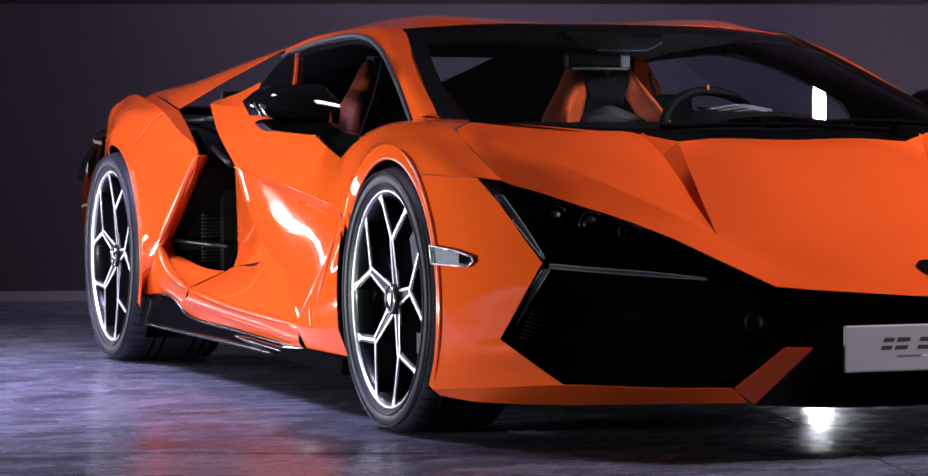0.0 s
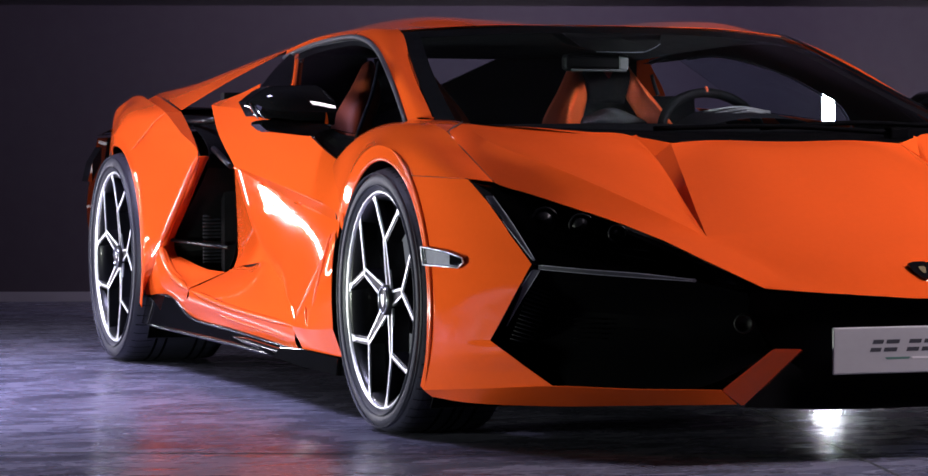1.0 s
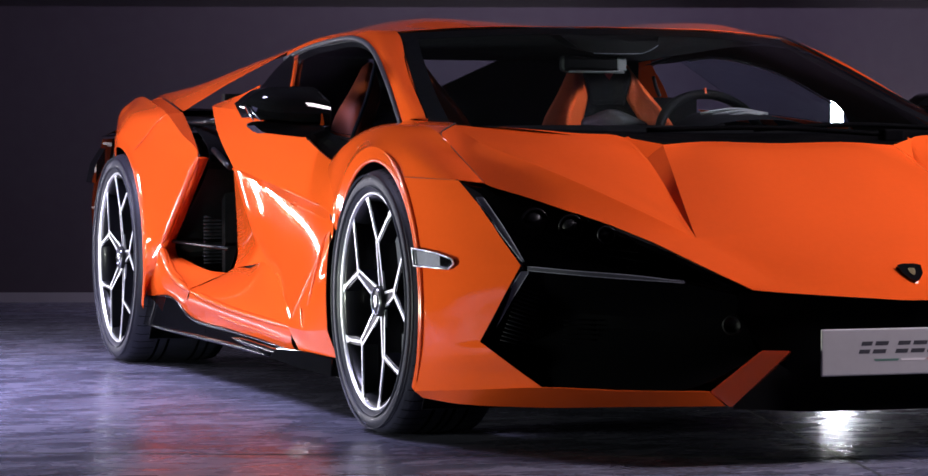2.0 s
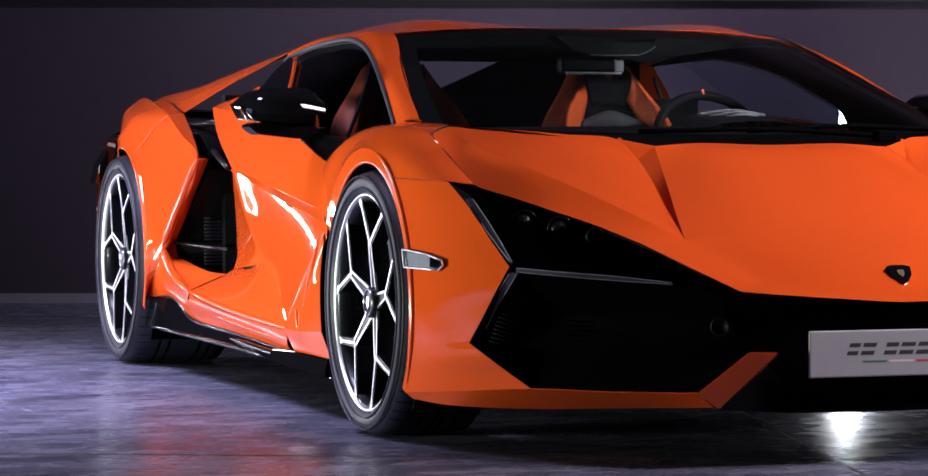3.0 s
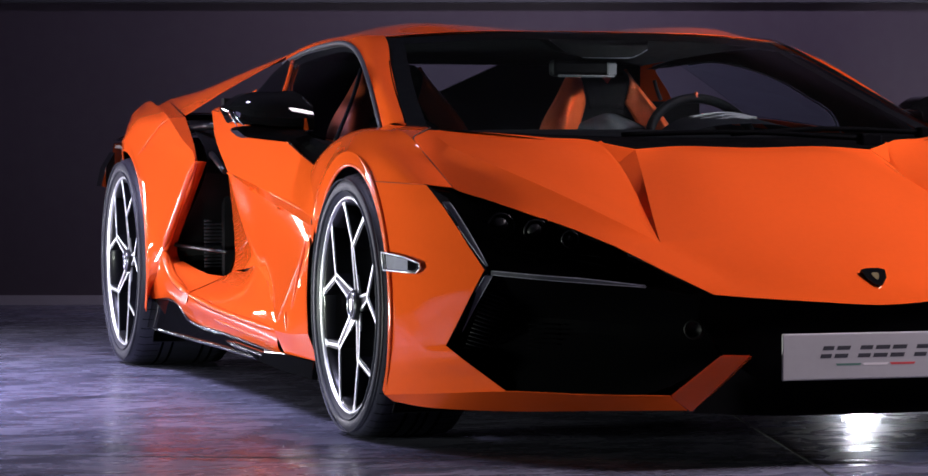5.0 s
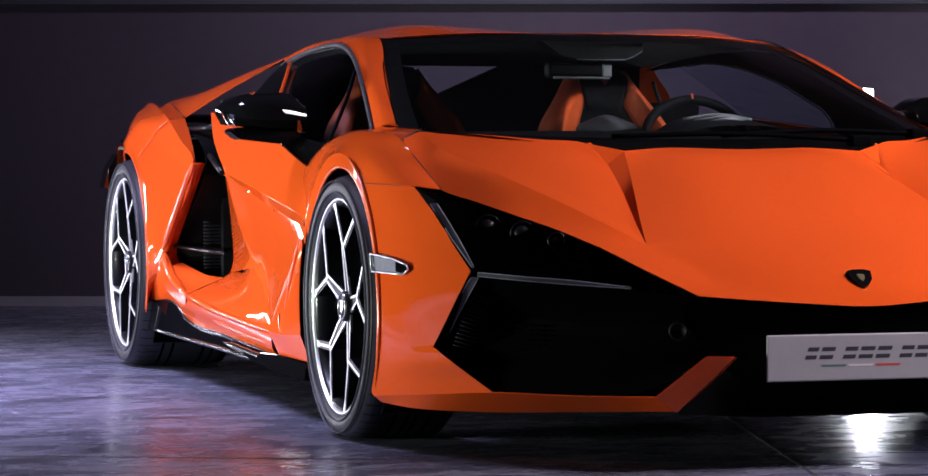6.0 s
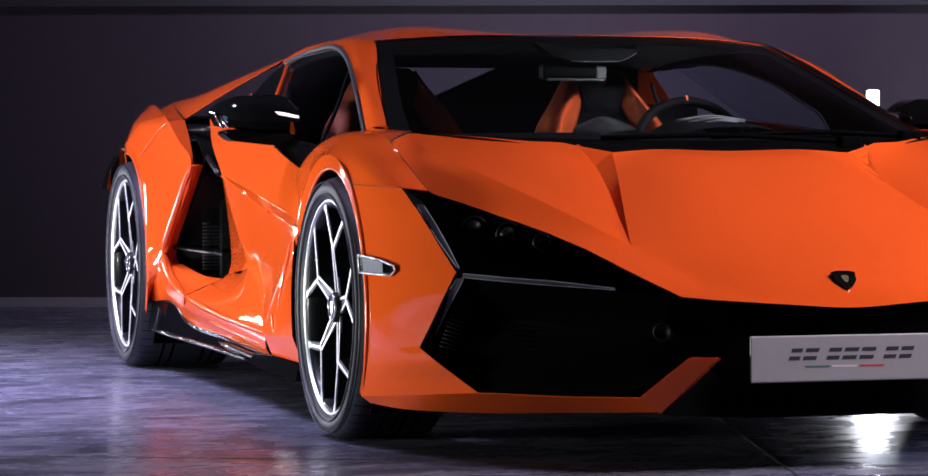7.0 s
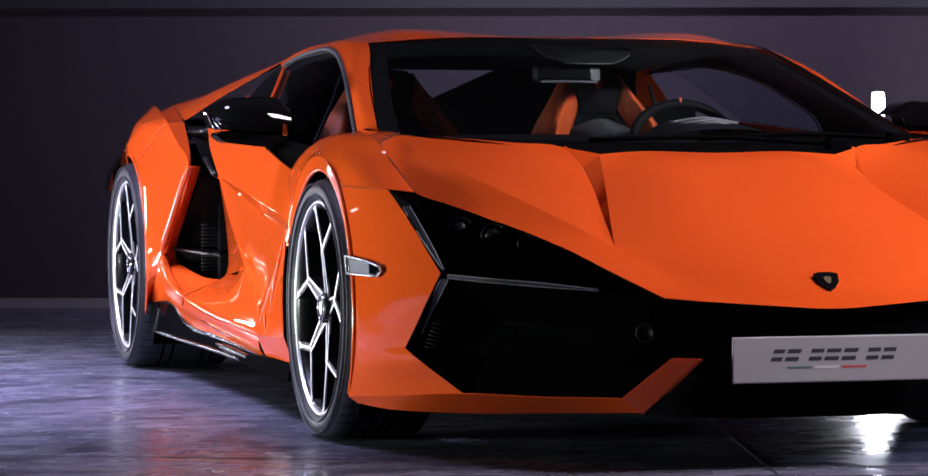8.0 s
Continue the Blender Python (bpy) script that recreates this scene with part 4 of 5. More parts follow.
    edge_bead([(-1.016, 2.50, 0.150), (-0.999, 2.1, 0.146), (-0.989, 1.8, 0.143), (-0.982, 1.4, 0.141), (-0.976, 0.9, 0.134)], sk, s, 0.007, EDGE_BLACK)
    # bead added across the skirt for a highlight streak
    edge_bead([(-0.984, 1.45, 0.164), (-0.977, 0.95, 0.149), (-0.972, 0.45, 0.140)], sk, s, 0.011, EDGE_BLACK)
    rim_line = spl(outer, 60)
    top = int(np.argmin(rim_line[:, 1]))
    rim_line = [tuple(p + np.array((0.003, 0.008, 0))) for p in rim_line[top:1:-3] if p[2] > 0.44]
    edge_bead(rim_line + CREASE[2:5], fen, s, 0.013)
    edge_bead([(x - 0.007, y + 0.004, z) for x, y, z in CREASE[:3]], fen, s, 0.011)
    edge_bead([(x - 0.008, y, z) for x, y, z in CREASE[2:5]], fen, s, 0.011)
    edge_bead([(x - 0.006, y, z) for x, y, z in CREASE[4:]], rk, s, 0.009)
    edge_bead([(-0.976, 1.62, 0.222), (-0.973, 1.2, 0.205), (-0.978, 0.80, 0.196)], rk, s, 0.005)
    skin("fender_facet", [[[(-0.996, 1.79, 0.722), (-0.985, 2.05, 0.80), (-0.972, 2.306, 0.868)], [(-0.985, 1.80, 0.722), (-0.942, 2.08, 0.805), (-0.909, 2.335, 0.874)]]], ORANGE, fen, s, nu=14, nv=5, gap=0, centre=(-s * -0.95, 4.0, 0.5))
    edge_bead([(-1.0335, 2.587, 0.727), (-1.0325, 2.465, 0.763), (-1.0285, 2.35, 0.80), (-1.0025, 2.31, 0.843), (-0.986, 2.25, 0.866)], fen, s, 0.002)
    edge_bead(tuck(arc(*RW, 0.393, -1.034, -20, 150, 18)), fen, s, 0.004)
    # highlight bead on the lower edge and slanted winglet of the skirt
    edge_bead([(-1.012, 2.52, 0.152), (-0.995, 2.1, 0.147), (-0.985, 1.8, 0.144), (-0.978, 1.4, 0.142), (-0.974, 0.9, 0.135)], sk, s, 0.005, GLOSS_BLACK)
    bm = bmesh.new()
    prism(bm, np.array([(-0.976, 1.38, 0.176), (-0.992, 1.02, 0.138), (-0.992, 0.93, 0.136), (-0.976, 1.27, 0.172)]) * np.array([-s, 1, 1]), Vector((s * -0.012, 0, -0.004)))
    bmesh.ops.bevel(bm, geom=list(bm.edges), offset=0.003, segments=2, affect="EDGES")
    part("skirt_winglet", bm, GLOSS_BLACK, sk)
    bm = bmesh.new()
    prism(bm, np.array([(-0.99, 0.98, 0.134), (-0.985, 0.92, 0.165), (-0.978, 0.70, 0.172), (-0.975, 0.40, 0.168), (-0.985, 0.38, 0.122), (-0.995, 0.70, 0.126)]) * np.array([-s, 1, 1]), Vector((s * -0.05, 0, -0.004)))
    bmesh.ops.bevel(bm, geom=list(bm.edges), offset=0.002, segments=2, affect="EDGES")
    part("skirt_blade", bm, GLOSS_BLACK, sk)
    # dark throat of the side intake
    throat = skin("side_intake", [[[(-0.87, 2.06, 0.885), (-0.94, 1.55, 0.687), (-0.845, 1.88, 0.42), (-0.85, 1.95, 0.345)], [(-0.72, 2.2, 0.87), (-0.74, 1.95, 0.69), (-0.70, 2.15, 0.42), (-0.72, 2.1, 0.33)], [(-0.90, 2.34, 0.86), (-0.94, 1.86, 0.71), (-0.945, 2.27, 0.42), (-0.925, 2.04, 0.31)]]], MATT_BLACK, car, s, nu=30, nv=14, gap=0, centre=(-2 * -s, 2, 0.5), label="deep black side air intake")
    k = np.array([-s, 1, 1])
    for i in range(22):
        z = 0.334 + i * 0.0118
        bm = bmesh.new()
        tube(bm, np.array([(-0.890, 2.12, z), (-0.845, 2.14, z), (-0.806, 2.14, z)]) * k, 0.0036, 6, 4)
        part("vent_rib", bm, VENT, throat)
    bm = bmesh.new()
    tube(bm, np.array([(-0.80, 2.13, 0.60), (-0.797, 2.13, 0.45), (-0.80, 2.13, 0.33)]) * k, 0.008, 8, 6)
    part("vent_post", bm, VENT, throat)
    for a, b, r in (((-0.95, 1.56, 0.690), (-0.93, 1.84, 0.745), 0.010), ((-0.875, 1.86, 0.425), (-0.965, 2.24, 0.44), 0.006), ((-0.875, 2.0, 0.84), (-0.92, 2.30, 0.83), 0.012)):
        bm = bmesh.new()
        tube(bm, np.array([a, b]) * k, r, 8, 4)
        part("intake_strut", bm, SATIN, throat)
    # flying buttress
    ridge = [(-0.640, 1.94, 1.076), (-0.72, 2.06, 1.02), (-0.80, 2.16, 0.965), (-0.909, 2.333, 0.877)]
    sil = [(-0.60, 1.99, 1.075), (-0.665, 2.35, 1.028), (-0.74, 2.65, 0.985), (-0.83, 2.98, 0.945)]
    over = [tuple((np.array(a) + b) / 2 + np.array((-0.004, 0, 0.006 + h))) for a, b, h in zip(ridge, sil, (0, 0.008, 0.008, 0))]
    skin("buttress", [[ridge, over, sil]], ORANGE, car, s, nu=24, nv=8, centre=(0, 2.2, 0.4))
    skin("buttress_recess", [[[(-0.909, 2.335, 0.874), (-0.87, 2.65, 0.908), (-0.828, 2.99, 0.944)], [(-0.935, 2.36, 0.838), (-0.90, 2.64, 0.872), (-0.865, 2.985, 0.924)], [(-0.970, 2.309, 0.869), (-0.939, 2.62, 0.908), (-0.899, 2.98, 0.938)]]], ORANGE, car, s, nu=16, nv=5, centre=(0, 2.2, 0.3))
    # black intake behind the side window and its orange edge
    if s < 0:
        front = [(-0.712, 1.66, 1.04), (-0.765, 1.5, 0.99), (-0.822, 1.34, 0.935), (-0.885, 1.2, 0.865)]
        skin("window_quarter", [[front, [(-0.69, 1.78, 1.052), (-0.755, 1.74, 1.0), (-0.82, 1.68, 0.94), (-0.885, 1.62, 0.882)]]], GLOSS_BLACK, car, s, nu=12, nv=6)
        bm = bmesh.new()
        tube(bm, np.array([(x, y - 0.03, z) for x, y, z in front]) * k, 0.008, 6, 8)
        part("window_trim", bm, ORANGE, car)


def rear_end():
    deck = [[mirror_y([(-0.62, 1.97, 1.07), (-0.3, 2.0, 1.085), (0, 2.0, 1.06)]), mirror_y([(-0.68, 2.3, 0.88), (-0.3, 2.3, 0.90), (0, 2.3, 0.90)]), mirror_y([(-0.82, 3.0, 0.89), (-0.3, 3.1, 0.88), (0, 3.1, 0.87)]), mirror_y([(-0.93, 3.5, 0.80), (-0.3, 3.7, 0.84), (0, 3.72, 0.84)])]]
    skin("engine_cover", [[deck[0][1], deck[0][2], deck[0][3]]], GLOSS_BLACK, car, -1, nu=30, nv=20, gap=0)
    skin("rear_bumper", [[mirror_y([(-0.93, 3.5, 0.79), (-0.3, 3.7, 0.83), (0, 3.72, 0.83)]), mirror_y([(-0.95, 3.6, 0.5), (-0.3, 3.8, 0.5), (0, 3.82, 0.5)]), mirror_y([(-0.9, 3.5, 0.2), (-0.3, 3.7, 0.2), (0, 3.7, 0.2)])]], GLOSS_BLACK, car, -1, nu=30, nv=12, gap=0)
    # firewall with the rear window opening
    bm = bmesh.new()
    box(bm, (-0.85, 2.0, 0.2), (0.85, 2.04, 0.93))
    box(bm, (-0.62, 1.98, 0.92), (-0.36, 2.02, 1.06))
    box(bm, (0.36, 1.98, 0.92), (0.62, 2.02, 1.06))
    box(bm, (-0.62, 1.96, 1.05), (0.62, 2.0, 1.075))
    prism(bm, [(0.37, 1.99, 1.052), (0.11, 1.99, 1.052), (-0.20, 1.99, 0.915), (0.37, 1.99, 0.915)], (0, 0.02, 0))
    part("firewall", bm, LEATHER, car)
    for s in (-1, 1):
        bm = bmesh.new()
        add_skin(bm, np.array([[(x * -s, y, z) for x, y, z in arc(*RW, 0.42, xx, -40, 220, 30)] for xx in (-1.0, -0.8, -0.55)]), 0.004, (s * 0.7, 2.78, 5.0))
        box(bm, (s * 0.5 - 0.02, 2.3, 0.12), (s * 0.5 + 0.02, 3.3, 0.8))
        part("wheel_housing", bm, MATT_BLACK, car)


for side in (-1, 1):
    door(side)
    rear_quarter(side)
rear_end()


# ---- wheels ----
def wheel(y, z, x, s, tyre_r, tyre_w, rim_r, turn):
    """A wheel whose outer lip lies at |x|. It is made for x < 0 and turned round for the other side."""
    bm = bmesh.new()
    lathe(bm, [(0.006, rim_r - 0.009), (-0.002, rim_r - 0.007), (-0.004, rim_r - 0.003), (-0.001, rim_r), (0.012, rim_r + 0.001), (0.014, rim_r - 0.004)], 96)
    hub = part("wheel", bm, BRIGHT, car, "black ten-armed alloy wheel with machined edges")
    hub.matrix_local = Matrix.Translation((x * -s, y, z)) @ (pose(0, 0, 0) if s < 0 else pose(0, 0, 0, 0, 0, 180))
    w, R = tyre_w, tyre_r
    bm = bmesh.new()
    side_r = R - rim_r
    lathe(bm, [(0.012, rim_r - 0.006), (-0.002, rim_r + 0.003), (-0.010, rim_r + side_r * 0.25), (-0.014, rim_r + side_r * 0.5), (-0.008, R - 0.020), (0.006, R - 0.007), (0.026, R - 0.001), (0.06, R), (w - 0.06, R), (w - 0.02, R - 0.004), (w, R - 0.03), (w - 0.01, rim_r)], 96)
    tyre = part("tyre", bm, RUBBER, hub, "low-profile black tyre")
    # slanted cuts along the shoulder and the long grooves of the tread
    bm = bmesh.new()
    n = 56
    for i in range(n):
        m = Matrix.Rotation(2 * math.pi * i / n, 4, "X")
        for side in (0, 1):
            run = [(0.004, R - 0.0075), (0.024, R - 0.0008), (0.062, R + 0.0006), (0.078, R + 0.0006)]
            run = [(x if not side else w - x, r) for x, r in run]
            left = [bm.verts.new(m @ Vector((x, -0.0016 + 0.11 * x, r))) for x, r in run]
            right = [bm.verts.new(m @ Vector((x, 0.0016 + 0.11 * x, r))) for x, r in run]
            for q in range(3):
                bm.faces.new((left[q], left[q + 1], right[q + 1], right[q]))
    for x in (0.085, 0.12, w - 0.12, w - 0.085):
        lathe(bm, [(x, R + 0.0006), (x + 0.009, R + 0.0006)], 72)
    tagged(part("tread_pattern", bm, DEEP_BLACK, tyre), kind="stuff")
    # raised bands of the sidewall
    bm = bmesh.new()
    for r0 in (rim_r + side_r * 0.22, rim_r + side_r * 0.72):
        lathe(bm, [(-0.0085, r0), (-0.0155, r0 + 0.0006), (-0.0155, r0 + 0.0016), (-0.0085, r0 + 0.0022)], 72)
    part("sidewall_band", bm, RUBBER, tyre)
    bm = bmesh.new()
    lathe(bm, [(0.004, rim_r - 0.0095), (0.008, rim_r - 0.020), (0.04, rim_r - 0.024), (0.16, rim_r - 0.03), (w - 0.02, rim_r - 0.01)], 64)
    part("rim_barrel", bm, RIM_BLACK, hub)
    # five forked spokes: dark bodies with bright machined edges
    P = lambda r, a, d: Vector((d, -r * math.cos(radians(a)), r * math.sin(radians(a))))
    rj = rim_r * 0.55

    def bar(bm, a, b, wa, wb, t):
        d = (b - a).normalized()
        n = Vector((1, 0, 0)).cross(d).normalized()
        q = [a - n * wa, b - n * wb, b + n * wb, a + n * wa]
        prism(bm, q, (t, 0, 0))

    for i in range(5):
        a = turn + 72 * i
        c, j = P(0.03, a, 0.022), P(rj, a, 0.004)
        bm = bmesh.new()
        bar(bm, c, j, 0.021, 0.012, 0.045)
        for o in (-22, 22):
            bar(bm, j, P(rim_r - 0.006, a + o, 0.006), 0.011, 0.010, 0.04)
        spoke = part("spoke", bm, RIM_BLACK, hub)
        bm = bmesh.new()
        n = P(1, a + 90, 0)
        for sg in (-1, 1):
            bar(bm, c + n * 0.018 * sg + Vector((-0.002, 0, 0)), j + n * 0.0085 * sg + Vector((-0.002, 0, 0)), 0.0032, 0.0032, 0.006)
        for o in (-22, 22):
            e = P(rim_r - 0.005, a + o, 0.003)
            bar(bm, j + Vector((-0.002, 0, 0)), e, 0.0038, 0.0036, 0.006)
            d = (e - j).normalized()
            bar(bm, e - d * 0.034, e, 0.0046, 0.012, 0.005)
        part("machined_edge", bm, BRIGHT, hub)
    bm = bmesh.new()
    lathe(bm, [(0.03, 0.040), (0.010, 0.040), (0.006, 0.037), (0.006, 0.0005)], 40)
    cap = part("hub_cap", bm, SATIN, hub, "dark hub cap with a silver ring")
    bm = bmesh.new()
    lathe(bm, [(0.008, 0.037), (0.003, 0.036), (0.003, 0.033), (0.008, 0.032)], 40)
    prism(bm, [(0.004, -0.013, 0.015), (0.004, 0.013, 0.015), (0.004, 0.011, -0.004), (0.004, 0, -0.018), (0.004, -0.011, -0.004)], (0.003, 0, 0))
    part("cap_ring", bm, CHROME, cap)
    bm = bmesh.new()
    lathe(bm, [(0.085, 0.09), (0.085, 0.205), (0.115, 0.205), (0.115, 0.09), (0.085, 0.09)], 64, False)
    part("brake_disc", bm, STEEL, hub)
    bm = bmesh.new()
    g = [[(xx, r * math.cos(t), r * math.sin(t)) for t in np.linspace(radians(-32), radians(32), 12)] for xx, r in ((0.13, 0.225), (0.065, 0.225), (0.06, 0.215), (0.06, 0.145), (0.065, 0.135), (0.13, 0.135))]
    add_skin(bm, np.array(g), 0.0, (0.1, 0.18, 0))
    part("brake_caliper", bm, GLOSS_BLACK, hub)


for side in (-1, 1):
    wheel(FW[0], FW[1], -0.985, side, 0.346, 0.262, 0.285, 82)
    wheel(RW[0], RW[1], -1.034, side, 0.368, 0.35, 0.300, 79)


# ---- nose details ----
def nose():
    bm = bmesh.new()
    box(bm, (-0.26, -1.122, 0.213), (0.26, -1.114, 0.322), 0.003)
    plate = part("display_plate", bm, PLATE, car, "white show plate with dark slanted marks and a tricolour line")
    x = -0.165
    for w in (0.032, 0.038, 0, 0.036, 0.040, 0.040, 0, 0.036, 0.036):
        if w:
            bm = bmesh.new()
            for z0, z1 in ((0.264, 0.2735), (0.2825, 0.292)):
                lean = lambda z: 0.36 * (z - 0.264)
                prism(bm, [(x + lean(z0), -1.1225, z0), (x + w - 0.004 + lean(z0), -1.1225, z0), (x + w - 0.004 + lean(z1), -1.1225, z1), (x + lean(z1), -1.1225, z1)], (0, 0.002, 0))
            part("plate_mark", bm, INK, plate)
        x += w + 0.004 if w else 0.018
    for x0, x1, mat in ((-0.125, -0.058, GREEN_INK), (-0.055, 0.012, WHITE_INK), (0.015, 0.082, RED_INK)):
        bm = bmesh.new()
        prism(bm, [(x0 + 0.004, -1.1225, 0.246), (x1 - 0.004, -1.1225, 0.246), (x1, -1.1225, 0.251), (x0, -1.1225, 0.251)], (0, 0.002, 0))
        part("plate_stripe", bm, mat, plate)
    # shield badge on the hood
    up = Vector((0, 0.72, 0.69)).normalized()
    c = Vector((0.004, -1.066, 0.4475))
    fwd = Vector((0, -0.69, 0.72)).normalized()
    shield = [(-0.031, 0.022), (-0.015, 0.027), (0.015, 0.027), (0.031, 0.022), (0.027, -0.004), (0.012, -0.024), (0, -0.031), (-0.012, -0.024), (-0.027, -0.004)]
    bm = bmesh.new()
    prism(bm, [c + fwd * 0.005 + Vector((a, 0, 0)) + up * b for a, b in shield], -fwd * 0.016)
    badge = part("badge", bm, GLOSS_BLACK, car, "small black shield badge with a gold mark")
    bm = bmesh.new()
    prism(bm, [c + fwd * 0.0065 + Vector((a * 0.3, 0, 0)) + up * (b * 0.4) for a, b in shield], -fwd * 0.003)
    part("badge_mark", bm, GOLD, badge)
    for s in (-1, 1):
        bm = bmesh.new()
        lathe(bm, [(0.01, 0.024), (-0.004, 0.024), (-0.006, 0.018), (0.0, 0.016), (0.0, 0.001)], 24)
        ob = part("parking_sensor", bm, MATT_BLACK, car)
        ob.matrix_local = Matrix.Translation((s * 0.437, -1.015, 0.33)) @ pose(0, 0, 0, 0, 0, 60 if s < 0 else 120)
        # side marker lamp
        k = np.array([-s, 1, 1])
        body = np.array([(-0.9905, -0.363, 0.496), (-0.963, -0.462, 0.487), (-0.944, -0.528, 0.474), (-0.942, -0.534, 0.462), (-0.948, -0.512, 0.449), (-0.9885, -0.372, 0.452)]) + np.array((-0.013, -0.004, 0))
        bm = bmesh.new()
        prism(bm, body * k, Vector((s * -0.02, 0.01, 0)))
        mk = part("side_marker", bm, CHROME, car, "clear side marker lamp with a chrome edge")
        c0 = body.mean(axis=0)
        bm = bmesh.new()
        prism(bm, ((body - c0) * 0.80 + c0 + np.array((-0.002, -0.001, 0))) * k, Vector((s * -0.004, 0.002, 0)))
        part("marker_lens", bm, MARKER, mk)
        bm = bmesh.new()
        tip = np.array([(-0.958, -0.484, 0.481), (-0.948, -0.524, 0.473), (-0.947, -0.528, 0.463), (-0.951, -0.511, 0.454), (-0.958, -0.484, 0.456)]) + np.array((-0.017, -0.007, 0))
        prism(bm, tip * k, Vector((s * -0.004, 0.002, 0)))
        part("marker_tip", bm, GLOSS_BLACK, mk)
        bm = bmesh.new()
        for a, b in zip(body, np.roll(body, -1, axis=0)):
            tube(bm, [(a + np.array((-0.002, -0.001, 0))) * k, (b + np.array((-0.002, -0.001, 0))) * k], 0.0022, 6, 3)
        part("chrome_edge", bm, BRIGHT, mk)


nose()


# ---- cabin ----
def seat(x):
    bm = bmesh.new()
    for a, b, c, d in (((-0.24, 1.15, 0.22), (0.24, 1.72, 0.40), 0.05, 0),):
        box(bm, (x + a[0], a[1], a[2]), (x + b[0], b[1], b[2]), 0.05)
    st = part("seat", bm, LEATHER, car, "black and orange leather bucket seat")
    lean = Matrix.Translation((x, 1.46, 0.36)) @ pose(0, 0, 0, -20)
    bm = bmesh.new()
    g = [[(-0.20, 0, 0), (0.20, 0, 0)], [(-0.25, 0.02, 0.3), (0.25, 0.02, 0.3)], [(-0.21, 0.02, 0.5), (0.21, 0.02, 0.5)], [(-0.12, 0.02, 0.64), (0.12, 0.02, 0.64)], [(-0.10, 0.04, 0.70), (0.10, 0.04, 0.70)]]
    rows = loft(g, 14, 14, 0, 0)
    add_skin(bm, rows, 0.09, (0, 5, 0.3))
    ob = part("backrest", bm, LEATHER, st)
    ob.matrix_local = lean
    bm = bmesh.new()
    add_skin(bm, loft([[(-0.12, -0.03, 0.38), (0, -0.05, 0.38), (0.12, -0.03, 0.38)], [(-0.12, -0.05, 0.48), (0, -0.07, 0.50), (0.12, -0.05, 0.48)], [(-0.10, -0.03, 0.51), (0, -0.04, 0.54), (0.10, -0.03, 0.51)]], 16, 10, 0, 0), 0.02, (0, 5, 0.3))
    ob = part("back_pad", bm, GREY_CLOTH, st, "grey suede back pad")
    ob.matrix_local = lean
    bm = bmesh.new()
    add_skin(bm, loft([[(-0.06, -0.02, 0.56), (0, -0.03, 0.56), (0.06, -0.02, 0.56)], [(-0.085, -0.05, 0.66), (0, -0.06, 0.66), (0.085, -0.05, 0.66)], [(-0.075, -0.01, 0.715), (0, -0.01, 0.72), (0.075, -0.01, 0.715)]], 14, 10, 0, 0), 0.03, (0, 5, 0.3))
    ob = part("headrest", bm, LEATHER, st)
    ob.matrix_local = lean
    bm = bmesh.new()
    prism(bm, [(-0.016, -0.062, 0.672), (0.016, -0.062, 0.672), (0.014, -0.066, 0.655), (0, -0.066, 0.636), (-0.014, -0.066, 0.655)], (0, 0.006, 0))
    ob = part("headrest_mark", bm, RED_INK, st, "small dull red shield")
    ob.matrix_local = lean
    for s in (-1, 1):
        bm = bmesh.new()
        g = loft([[(s * 0.11, -0.03, 0.14), (s * 0.115, -0.035, 0.36), (s * 0.10, -0.03, 0.50), (s * 0.065, -0.02, 0.60), (s * 0.075, -0.01, 0.70)], [(s * 0.20, -0.10, 0.12), (s * 0.21, -0.09, 0.35), (s * 0.175, -0.07, 0.50), (s * 0.12, -0.05, 0.61), (s * 0.09, -0.02, 0.705)], [(s * 0.26, -0.03, 0.12), (s * 0.27, -0.02, 0.35), (s * 0.235, 0.0, 0.50), (s * 0.165, 0.0, 0.61), (s * 0.105, 0.02, 0.705)]], 16, 12, 0, 0)
        add_skin(bm, g, 0.02, (0, 5, 0.3))
        ob = part("side_bolster", bm, ORANGE_LEATHER, st, "orange leather bolster")
        ob.matrix_local = lean


